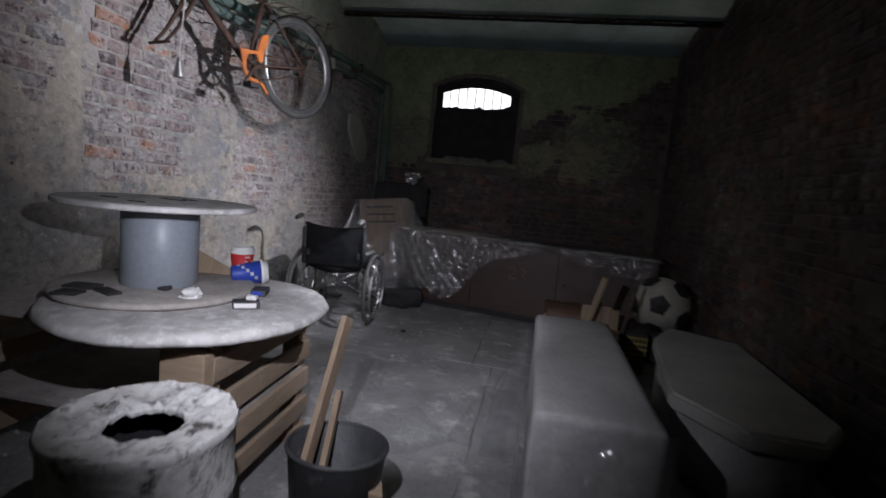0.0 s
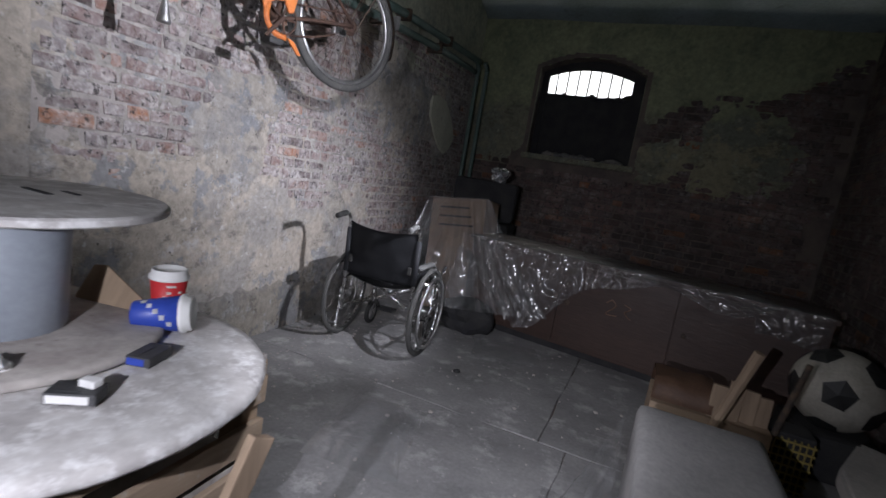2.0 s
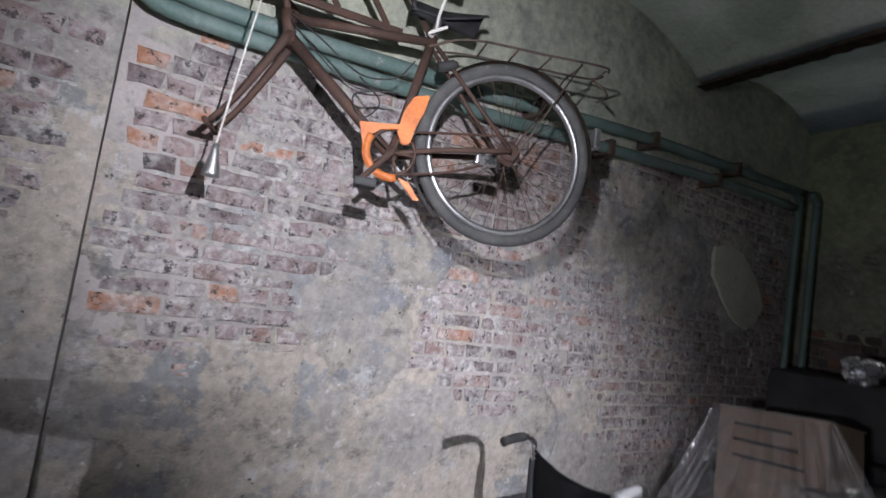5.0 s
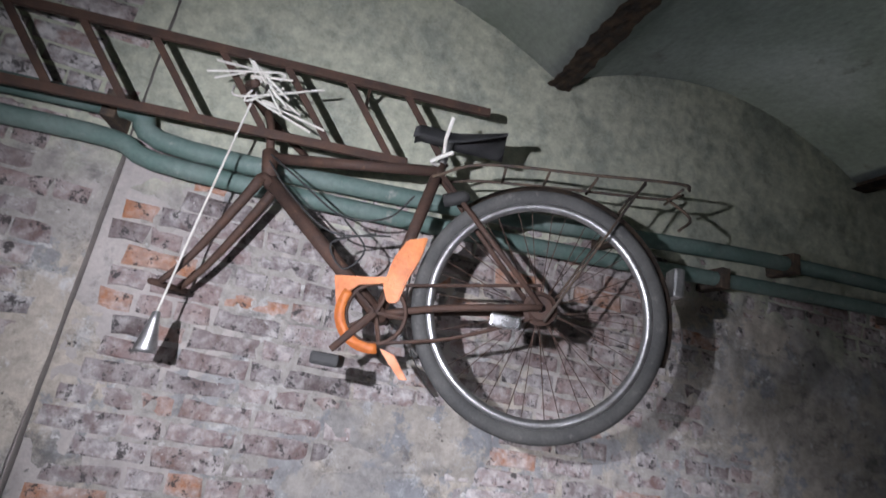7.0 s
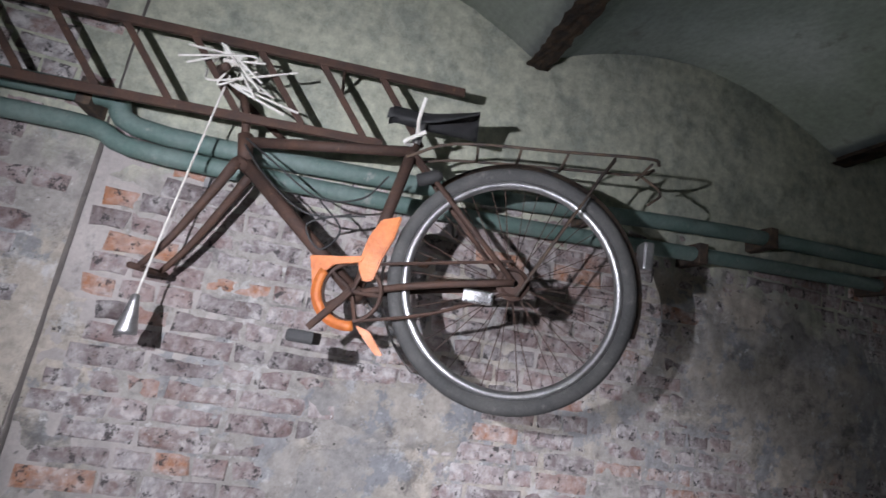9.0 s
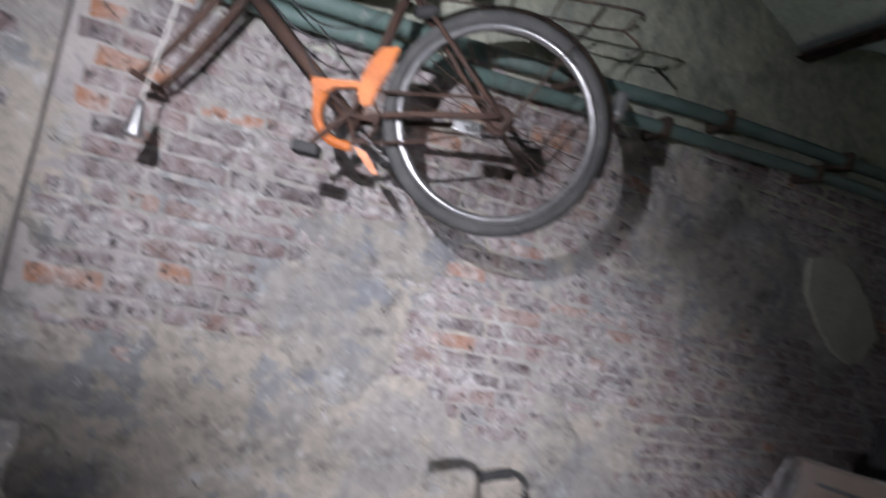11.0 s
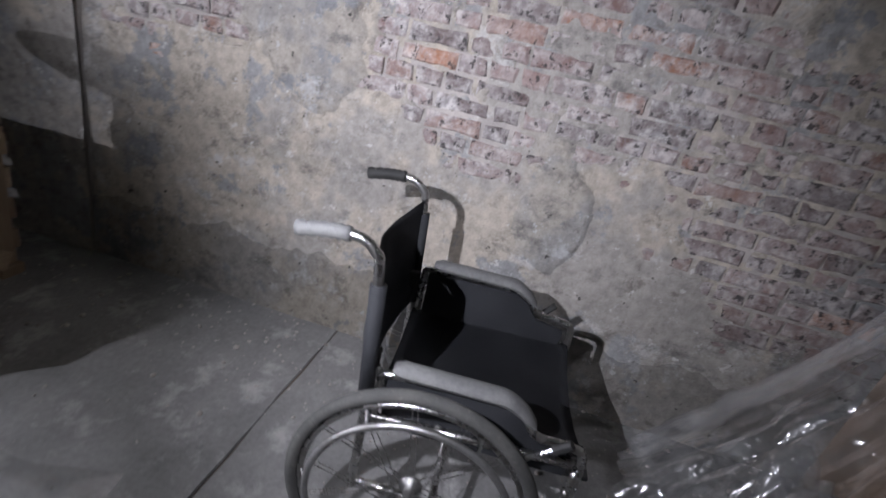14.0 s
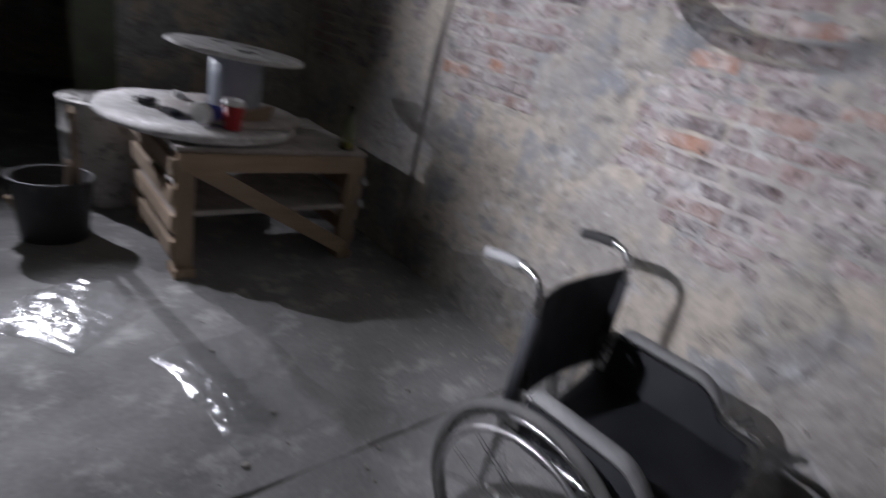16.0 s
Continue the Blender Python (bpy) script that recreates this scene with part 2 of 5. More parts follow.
M_WHITE_P = surface("white_plastic_lid", (0.80, 0.80, 0.78), (0.68, 0.67, 0.65), 12, 80, 0.45, bump=0.05, amount=0.3)
M_PAPER = surface("crumpled_paper", (0.80, 0.80, 0.79), (0.66, 0.65, 0.63), 20, 80, 0.85)
M_ROPE = surface("white_cord", (0.70, 0.68, 0.62), (0.55, 0.52, 0.46), 20, 200, 0.9)
M_SADDLE = surface("worn_black_saddle", (0.03, 0.03, 0.032), (0.06, 0.06, 0.06), 14, 120, 0.6)
M_YELLOW = surface("yellow_plastic", (0.36, 0.28, 0.08), (0.26, 0.20, 0.06), 12, 80, 0.5)
M_BROWNBAG = surface("brown_leather", (0.15, 0.085, 0.055), (0.22, 0.13, 0.085), 8, 70, 0.55)
M_FILM = film_material()
M_GLASS = glass_material("bottle_glass", (0.75, 0.80, 0.62))
M_PANE = glass_material("dirty_pane", (0.30, 0.31, 0.30), 0.35)
M_OIL = surface("yellow_liquid", (0.45, 0.42, 0.10), (0.38, 0.35, 0.08), 4, 40, 0.3)
M_EARTH = surface("dark_earth", (0.03, 0.027, 0.023), (0.055, 0.05, 0.042), 3, 30, 0.95)
M_DOORPAINT = surface("green_door_paint", (0.13, 0.15, 0.10), (0.09, 0.10, 0.07), 3, 50, 0.7)

# ---- mesh helpers ----


def link_mesh(name, bm, mat, smooth=False):
    me = bpy.data.meshes.new(name)
    bm.to_mesh(me)
    bm.free()
    me.materials.append(mat)
    if smooth:
        me.polygons.foreach_set("use_smooth", [True] * len(me.polygons))
    return new(name, me)


def part(name, bm, mat, parent=None, label="", smooth=False):
    ob = link_mesh(name, bm, mat, smooth)
    if parent:
        ob.parent = parent
    return tagged(ob, label)


def thing(name, label, category, m=None, group="", kind=""):
    """An Empty at a thing's base, to which its parts belong."""
    ob = new(name)
    ob.empty_display_size = 0.1
    if m is not None:
        ob.matrix_world = m
    return tagged(ob, label, category, group, kind)


def solo(name, bm, mat, label, category, m=None, smooth=False, kind=""):
    ob = link_mesh(name, bm, mat, smooth)
    if m is not None:
        ob.matrix_world = m
    return tagged(ob, label, category, "", kind)


def box(lo, hi, bevel=0.0, bm=None, rough=0.0):
    bm = bm or bmesh.new()
    lo, hi = Vector(lo), Vector(hi)
    made = bmesh.ops.create_cube(bm, size=1.0, matrix=Matrix.Translation((lo + hi) / 2) @ Matrix.Diagonal((*(hi - lo), 1)))["verts"]
    if bevel:
        edges = list({e for v in made for e in v.link_edges})
        made = bmesh.ops.bevel(bm, geom=edges, offset=bevel, segments=2, affect="EDGES", profile=0.6)["verts"]
    if rough:
        for v in bm.verts:
            v.co += noise.noise_vector(v.co * 9) * rough
    return bm


def lathe(profile, steps=32, bm=None, m=None, close=False):
    """Turns (radius, height) pairs round z."""
    bm = bm or bmesh.new()
    rings = []
    for r, z in profile:
        if r < 1e-6:
            rings.append([bm.verts.new((0, 0, z))])
        else:
            rings.append([bm.verts.new((r * math.cos(2 * math.pi * i / steps), r * math.sin(2 * math.pi * i / steps), z)) for i in range(steps)])
    made = [v for ring in rings for v in ring]
    pairs = list(zip(rings, rings[1:])) + ([(rings[-1], rings[0])] if close else [])
    for a, b in pairs:
        for i in range(steps):
            k = (i + 1) % steps
            quad = [a[i % len(a)], a[k % len(a)], b[k % len(b)], b[i % len(b)]]
            quad = list(dict.fromkeys(quad))
            if len(quad) > 2:
                bm.faces.new(quad)
    if m is not None:
        bmesh.ops.transform(bm, matrix=m, verts=made)
    return bm


def tube(points, radius, steps=8, bm=None, closed=False, cap=True):
    """A round tube through points; radius may be a list."""
    bm = bm or bmesh.new()
    pts = [Vector(p) for p in points]
    n = len(pts)
    radii = radius if isinstance(radius, (list, tuple)) else [radius] * n
    rings, side = [], None
    for i, p in enumerate(pts):
        a, b = (pts[i - 1], pts[(i + 1) % n]) if closed else (pts[max(i - 1, 0)], pts[min(i + 1, n - 1)])
        d = (b - a).normalized()
        if side is None:
            side = d.orthogonal().normalized()
        side = (side - d * side.dot(d)).normalized()
        up = d.cross(side)
        rings.append([bm.verts.new(p + radii[i] * (side * math.cos(2 * math.pi * k / steps) + up * math.sin(2 * math.pi * k / steps))) for k in range(steps)])
    for a, b in list(zip(rings, rings[1:])) + ([(rings[-1], rings[0])] if closed else []):
        for k in range(steps):
            bm.faces.new((a[k], a[(k + 1) % steps], b[(k + 1) % steps], b[k]))
    if cap and not closed:
        bm.faces.new(rings[0][::-1])
        bm.faces.new(rings[-1])
    return bm


def bend(points, per=6):
    """A smooth line through points."""
    pts = [Vector(p) for p in points]
    ext = [2 * pts[0] - pts[1]] + pts + [2 * pts[-1] - pts[-2]]
    out = []
    for i in range(1, len(ext) - 2):
        a, b, c, d = ext[i - 1 : i + 3]
        for k in range(per):
            t = k / per
            out.append(0.5 * (2 * b + (c - a) * t + (2 * a - 5 * b + 4 * c - d) * t * t + (3 * b - a - 3 * c + d) * t ** 3))
    return out + [pts[-1]]


def ring(centre, axis, radius, thick, steps=48, sides=8, flat=1.0):
    """A torus; flat squeezes its section along the axis."""
    bm = bmesh.new()
    axis = Vector(axis).normalized()
    a = axis.orthogonal().normalized()
    b = axis.cross(a)
    rows = []
    for i in range(steps):
        w = 2 * math.pi * i / steps
        out = a * math.cos(w) + b * math.sin(w)
        rows.append([bm.verts.new(Vector(centre) + out * (radius + thick * math.cos(2 * math.pi * k / sides)) + axis * thick * flat * math.sin(2 * math.pi * k / sides)) for k in range(sides)])
    for i in range(steps):
        for k in range(sides):
            bm.faces.new((rows[i][k], rows[(i + 1) % steps][k], rows[(i + 1) % steps][(k + 1) % sides], rows[i][(k + 1) % sides]))
    return bm


def slab(outline, z0, z1, bevel=0.0, axis="z"):
    """A flat body with the given outline, z0 to z1 thick."""
    bm = bmesh.new()
    turn = {"z": lambda u, v, w: (u, v, w), "x": lambda u, v, w: (w, u, v), "y": lambda u, v, w: (u, w, v)}[axis]
    low = [bm.verts.new(turn(u, v, z0)) for u, v in outline]
    high = [bm.verts.new(turn(u, v, z1)) for u, v in outline]
    n = len(outline)
    bm.faces.new(low[::-1])
    bm.faces.new(high)
    for i in range(n):
        bm.faces.new((low[i], low[(i + 1) % n], high[(i + 1) % n], high[i]))
    bmesh.ops.recalc_face_normals(bm, faces=bm.faces)
    if bevel:
        bmesh.ops.bevel(bm, geom=[e for e in bm.edges], offset=bevel, segments=2, affect="EDGES")
    return bm


def sheet(f, nu, nv, thick=0.0):
    """A grid from f(u, v), u and v from 0 to 1, optionally with a thickness."""
    bm = bmesh.new()
    grid = [[bm.verts.new(f(i / nu, j / nv)) for j in range(nv + 1)] for i in range(nu + 1)]
    faces = [bm.faces.new((grid[i][j], grid[i + 1][j], grid[i + 1][j + 1], grid[i][j + 1])) for i in range(nu) for j in range(nv)]
    if thick:
        bmesh.ops.solidify(bm, geom=faces, thickness=thick)
    return bm


def crumple(p, size, scale):
    """A crease-like offset."""
    v = Vector(p) * scale
    return size * (abs(noise.noise(v)) * 1.4 + 0.5 * abs(noise.noise(v * 2.3)) - 0.5)

# ---- structure ----
RX, FY, NY = 3.75, 9.75, 3.60  # right wall, far wall, near wall
rng = random.Random(7)


def brick_mesh(name, length, mat, seed):
    """One worn brick: only its face and rim, 28 triangles."""
    r = random.Random(seed)
    bm = bmesh.new()
    h, e = 0.057, 0.010

    def loop(w, inset):
        pts = []
        for u, v in ((0, 0), (0.5, 0), (1, 0), (1, 1), (0.5, 1), (0, 1)):
            a = inset if u == 0 else length - inset if u == 1 else length / 2
            b = inset if v == 0 else h - inset
            pts.append(bm.verts.new((w + r.uniform(-0.0015, 0.0015), a + r.uniform(-0.007, 0.007), b + r.uniform(-0.005, 0.005))))
        return pts

    back, rim, face = loop(-0.03, 0.0), loop(-0.004, 0.0), loop(0.001, e)
    for a, b in ((back, rim), (rim, face)):
        for i in range(6):
            bm.faces.new((a[i], a[(i + 1) % 6], b[(i + 1) % 6], b[i]))
    bm.faces.new(face)
    me = bpy.data.meshes.new(name)
    bm.to_mesh(me)
    bm.free()
    me.materials.append(mat)
    return me


def courses(length, height, bare, start=0.0):
    """Where the bricks of a wall lie: (along, up, long or short)."""
    out = []
    for row in range(int(height / 0.070)):
        u, v = -0.25 * ((row * 0.37) % 1), start + row * 0.070
        while u < length:
            long = rng.random() < 0.45
            size = 0.205 if long else 0.098
            if u > 0.0 and u + size < length and bare(u + size / 2, v + 0.028):
                out.append((u, v, long))
            u += size + 0.013
    return out


def brickwork(name, spots, m, mat, parent, jut=0.006):
    """Many bricks as one mesh, laid on the wall whose frame is m (x outward, y along, z up)."""
    shapes = {}
    for long in (True, False):
        for k in range(4):
            me = brick_mesh("brick_shape", 0.205 if long else 0.098, mat, 31 + k + 10 * long)
            co = np.empty(len(me.vertices) * 3)
            me.vertices.foreach_get("co", co)
            shapes[long, k] = (co.reshape(-1, 3), [tuple(p.vertices) for p in me.polygons])
            bpy.data.meshes.remove(me)
    co, faces, base = [], [], 0
    for u, v, long in spots:
        c, f = shapes[long, rng.randrange(4)]
        co.append(c + (rng.uniform(-jut, jut * 0.6), u, v))
        faces += [tuple(base + i for i in poly) for poly in f]
        base += len(c)
    me = bpy.data.meshes.new(name)
    co = np.concatenate(co)
    full = np.c_[co, np.ones(len(co))] @ np.array(m).T
    me.from_pydata(full[:, :3].tolist(), [], faces)
    me.materials.append(mat)
    ob = new(name, me)
    ob.parent = parent
    return tagged(ob, kind="stuff")


def blob(u, v, cu, cv, ru, rv):
    return 1.0 - math.hypot((u - cu) / ru, (v - cv) / rv)


def wobble(u, v):
    p = Vector((u, v, 3.7))
    return 0.5 * noise.noise(p * 2.6) + 0.45 * noise.noise(p * 6.1) + 0.35 * noise.noise(p * 13) + 0.25 * noise.noise(p * 27)


def edge_height(y):
    """How high the lower plaster reaches along the wheelchair's wall."""
    knots = ((5.2, 1.12), (5.7, 1.13), (6.0, 1.17), (6.3, 1.10), (6.5, 1.03), (6.75, 0.90), (7.05, 0.90), (7.3, 0.97), (7.53, 0.97), (7.73, 0.80), (8.0, 0.53), (8.8, 0.48), (9.8, 0.80))
    for (a, p), (b, q) in zip(knots, knots[1:]):
        if y <= b:
            return p + (q - p) * max(0.0, (y - a)) / (b - a)
    return knots[-1][1]


def left_mask(y, z):
    """Over 0 where plaster covers the wheelchair's wall."""
    m = (edge_height(y) - z) * 3.0
    m = max(m, -0.55, 1.3 * blob(y, z, 6.20, 1.28, 0.30, 0.24), 1.0 * blob(y, z, 8.05, 1.85, 0.62, 0.38), 1.3 * blob(y, z, 8.92, 1.74, 0.26, 0.46), 0.9 * blob(y, z, 7.27, 0.80, 0.22, 0.32))
    m = max(m, (z - 2.22 - 0.05 * (y - 5)) * 4)
    return m + 0.60 * wobble(y, z) - 0.03


def skin(name, mask, m, u0, u1, v1, parent, mat, thick=0.010, step=0.016):
    """The plaster that is left on a wall: proud where it holds, sunk behind the bricks where it fell."""
    nu, nv = int((u1 - u0) / step), int(v1 / step)

    def f(a, b):
        u, v = u0 + a * (u1 - u0), b * v1
        k = max(-1.0, min(1.0, mask(u, v) * 4.5))
        p = Vector((u, v, 1.3))
        w = (thick if k > 0 else 0.0065) * k + 0.004 * noise.noise(p * 7) + 0.006 * noise.noise(p * 1.9) + 0.0055 * noise.noise(p * 17) + 0.003 * noise.noise(p * 33)
        return m @ Vector((w, u, v))

    return part(name, sheet(f, nu, nv), mat, parent, "", True)


wall_left = tagged(link_mesh("wall_left", box((-0.35, 5.211, 0), (-0.008, FY + 0.3, 3.4)), M_MORTAR), "old limewashed brick wall with patches of fallen plaster", "wall", kind="structure")
skin("plaster", left_mask, Matrix.Identity(4), 5.210, FY, 3.3, wall_left, M_PLASTER)



def cement_mask(y, z):
    """Over 0 where grey cement was laid over the old wall."""
    m = max(-0.5, blob(y, z, 8.05, 1.86, 0.58, 0.36), blob(y, z, 6.23, 1.20, 0.24, 0.32), blob(y, z, 7.26, 0.77, 0.15, 0.27), 0.8 * blob(y, z, 6.35, 1.52, 0.36, 0.13), blob(y, z, 5.5, 0.62, 0.22, 0.12))
    return m + 0.35 * wobble(y + 4, z) - 0.05


skin("cement_patch", cement_mask, Matrix.Translation((-0.004, 0, 0)), 5.215, 8.85, 2.3, wall_left, M_CEMENT, 0.022)
pale = slab([(8.60, 1.97), (8.74, 2.01), (8.94, 1.98), (9.14, 1.83), (9.28, 1.64), (9.20, 1.52), (9.08, 1.45), (8.92, 1.50), (8.76, 1.62), (8.62, 1.78)], 0.0, 0.026, 0.003, axis="x")
part("plaster_patch", pale, M_PALE, wall_left, "pale cream plaster patch")


def skirt(a, b):
    y, z = 5.213 + a * (FY - 5.213), b * 0.6
    edge = 0.33 + 0.05 * noise.noise(Vector((y * 1.3, 0, 1))) + 0.05 * noise.noise(Vector((y * 5, 0, 1))) + 0.03 * noise.noise(Vector((y * 15, z * 9, 1)))
    k = max(-1.0, min(1.0, (edge - z) * 25))
    return (0.004 + 0.018 * k + 0.004 * noise.noise(Vector((y, z, 0)) * 8), y, z)


part("cement_skirting", sheet(skirt, 280, 34), M_SKIRT, wall_left, "dark damp cement skirting", True)
left_spots = courses(FY - 5.22, 2.60, lambda u, v: left_mask(u + 5.22, v) < 0.35, 0.004)
near_spots = [s for s in left_spots if 5.3 < s[0] + 5.22 < 8.3 and 0.85 < s[1] < 1.95]
near_spots = sorted(near_spots, key=lambda s: abs(s[0] + 5.22 - 6.7))[:300]
taken = set(near_spots)
brickwork("brickwork", [s for s in left_spots if s not in taken], pose(0, 5.22, 0), M_BRICKS, wall_left)

# the wall beside the drum table stands proud of the rest
wall_pier = tagged(link_mesh("wall_pier", box((-0.35, NY - 0.25, 0), (0.014, 5.204, 3.4)), M_MORTAR), "limewashed brick pier with grey plaster below", "wall", kind="structure")


def pier_mask(y, z):
    m = max((1.48 - z) * 3 if y > 4.75 else (1.05 - z) * 3, -0.6, (z - 2.95) * 4)
    return m + 0.5 * wobble(y + 9, z) - 0.05


part("joint_backing", box((-0.35, 5.2045, 0), (-0.10, 5.2105, 3.4)), M_DARKMORTAR, wall_pier)
PIER = pose(0.024, NY, 0)
skin("plaster", lambda u, v: pier_mask(u + NY, v), PIER, 0.0, 5.206 - NY, 3.3, wall_pier, M_PLASTER, 0.009)
pier_spots = courses(5.195 - NY, 2.95, lambda u, v: pier_mask(u + NY, v) < 0.35, 0.01)

# the far wall with its arched window
WX0, WX1, WZ0, WZ1, RISE = 0.74, 1.88, 1.63, 2.58, 0.15
wall_far = tagged(link_mesh("wall_far", box((-0.35, FY + 0.012, 0), (RX + 0.3, FY + 0.35, WZ0)), M_DARKMORTAR), "dark brick wall with green-grey plaster round the window", "wall", kind="structure")
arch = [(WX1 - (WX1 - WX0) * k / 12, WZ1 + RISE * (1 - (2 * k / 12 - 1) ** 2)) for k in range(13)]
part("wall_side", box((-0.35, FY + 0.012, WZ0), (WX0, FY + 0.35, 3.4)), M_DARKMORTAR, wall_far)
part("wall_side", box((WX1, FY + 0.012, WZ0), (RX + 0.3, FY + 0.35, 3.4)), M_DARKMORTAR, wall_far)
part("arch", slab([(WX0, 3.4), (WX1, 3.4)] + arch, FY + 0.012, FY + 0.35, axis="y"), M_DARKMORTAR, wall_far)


def window_hole(x, z, gap=0.0):
    if not WX0 - gap < x < WX1 + gap or z < WZ0 - gap:
        return False
    return z < WZ1 + gap + RISE * (1 - (2 * (x - WX0) / (WX1 - WX0) - 1) ** 2)


def far_mask(x, z):
    m = max((z - 1.75) * 2.2 + (0.9 - x) * 0.8, 1.2 * blob(x, z, 2.9, 1.9, 0.5, 0.4), 0.8 * blob(x, z, 2.2, 1.75, 0.3, 0.2))
    return m + 0.6 * wobble(x + 3, z)


FAR = Matrix(((0, 1, 0, 0), (-1, 0, 0, FY), (0, 0, 1, 0), (0, 0, 0, 1)))


def far_skin(a, b):
    x, z = a * RX, b * 3.3
    k = -1.0 if window_hole(x, z, 0.06) else max(-1.0, min(1.0, far_mask(x, z) * 8))
    w = (0.012 if k > 0 else 0.016) * k + 0.006 * noise.noise(Vector((x * 2, z * 2, 4)))
    return (x, FY - w, z)


bm = sheet(far_skin, 150, 130)
bmesh.ops.delete(bm, geom=[f for f in bm.faces if window_hole(f.calc_center_median().x, f.calc_center_median().z, 0.0)], context="FACES")
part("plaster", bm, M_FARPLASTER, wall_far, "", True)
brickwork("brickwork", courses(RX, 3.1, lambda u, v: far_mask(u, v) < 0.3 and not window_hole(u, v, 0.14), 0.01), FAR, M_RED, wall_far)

wall_right = tagged(link_mesh("wall_right", box((RX + 0.012, NY - 0.25, 0), (RX + 0.35, FY + 0.35, 3.4)), M_DARKMORTAR), "bare red brick wall, sooty, with broad dark mottling", "wall", kind="structure")
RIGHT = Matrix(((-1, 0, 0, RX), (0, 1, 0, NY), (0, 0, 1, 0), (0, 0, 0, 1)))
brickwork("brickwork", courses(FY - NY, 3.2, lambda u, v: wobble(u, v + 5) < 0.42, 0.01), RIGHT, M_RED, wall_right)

# the near wall with the doorway, and the dark passage behind it
DX0, DX1 = 1.45, 2.80
wall_near = tagged(link_mesh("wall_near", box((-0.1, NY - 0.25, 0), (DX0, NY, 3.4), 0.004), M_PLASTER), "grey plastered wall beside the doorway", "wall", kind="structure")
part("wall_side", box((DX1, NY - 0.25, 0), (RX + 0.1, NY, 3.4), 0.004), M_PLASTER, wall_near)
part("lintel", box((DX0, NY - 0.25, 2.15), (DX1, NY, 3.4)), M_PLASTER, wall_near)
for nm, lo, hi in (("wall_passage_left", (1.0, 0.6, 0), (1.2, NY - 0.25, 2.6)), ("wall_passage_right", (3.0, 0.6, 0), (3.2, NY - 0.25, 2.6)), ("wall_passage_end", (1.0, 0.4, 0), (3.2, 0.6, 2.6))):
    tagged(link_mesh(nm, box(lo, hi), M_PLASTER), "grimy plastered passage wall", "wall", kind="structure")
tagged(link_mesh("ceiling_passage", box((1.0, 0.4, 2.6), (3.2, NY - 0.25, 2.75)), M_CEIL), "plain passage ceiling", "ceiling", kind="structure")
door_1 = thing("door_1", "green painted timber door frame in the doorway", "door frame", kind="structure")
part("post", box((DX0 - 0.16, NY - 0.01, 0), (DX0 + 0.07, NY + 0.03, 2.15), 0.006), M_DOORPAINT, door_1)
part("post", box((DX1 - 0.07, NY - 0.10, 0), (DX1, NY + 0.02, 2.15), 0.006), M_DOORPAINT, door_1)
part("head", box((DX0 + 0.07, NY - 0.10, 2.07), (DX1 - 0.07, NY + 0.02, 2.15), 0.006), M_DOORPAINT, door_1)

# brick caps between steel beams
BEAMS = (3.36, 5.00, 6.64, 8.28, 9.92)


def vault(a, b):
    y = NY - 0.25 + a * (FY + 0.3 - NY + 0.25)
    x = -0.05 + b * (RX + 0.1)
    k = (y - BEAMS[0]) % 1.64 / 1.64
    return (x, y, 2.99 + 0.24 * (1 - (2 * k - 1) ** 2) + 0.012 * noise.noise(Vector((x, y, 0)) * 1.7))


tagged(part("ceiling", sheet(vault, 160, 40, 0.15), M_CEIL, None, "", True), "shallow vaulted ceiling of flaking green-grey paint", "ceiling", kind="structure")
def flaked_flange(y):
    """The lower flange of a beam, its edges eaten by rust."""
    def f(a, b):
        x = -0.05 + a * (RX + 0.1)
        c = 2 * b - 1
        eaten = 0.010 * noise.noise(Vector((x * 14, c * 2, y))) + 0.008 * noise.noise(Vector((x * 37, c * 3, y)))
        return (x, y + c * (0.048 + eaten), 2.962 + 0.007 * noise.noise(Vector((x * 22, c * 3, y + 5))))

    return sheet(f, 240, 6, 0.014)


for y in BEAMS[1:4]:
    b = tagged(link_mesh("steel_beam", flaked_flange(y), M_RUSTDARK), "rusty flaking steel ceiling beam", "beam", "ceiling beams", "structure")
    part("web", box((-0.05, y - 0.012, 2.985), (RX + 0.05, y + 0.012, 3.06)), M_RUSTDARK, b)

# concrete floor in slabs
floor = tagged(link_mesh("floor", box((-0.3, 0.4, -0.2), (RX + 0.3, FY + 0.3, -0.009)), M_DARKMORTAR), "worn dusty concrete slab floor with open joints", "floor", kind="structure")


def floor_slab(x0, x1, y0, y1, seed):
    nu, nv = max(6, int((x1 - x0) / 0.05)), max(6, int((y1 - y0) / 0.05))

    def along(k, count, size):
        i = round(k * count)
        lip = 0.003 / size
        return 0.0 if i == 0 else 1.0 if i == count else lip + (1 - 2 * lip) * (i - 1) / (count - 2)

    def f(a, b):
        x, y = x0 + along(a, nu, x1 - x0) * (x1 - x0), y0 + along(b, nv, y1 - y0) * (y1 - y0)
        near = min(x - x0, x1 - x, y - y0, y1 - y)
        n = noise.noise(Vector((x, y, seed)) * 2.2)
        z = 0.004 * n + 0.002 * noise.noise(Vector((x, y, seed)) * 9)
        if near < 1e-4:
            z = -0.007
        k = Vector((x, y, seed)) * 5
        return (x + 0.012 * noise.noise(k), y + 0.012 * noise.noise(k + Vector((9, 9, 9))), z)

    part("slab", sheet(f, nu, nv), M_CONCRETE, floor)


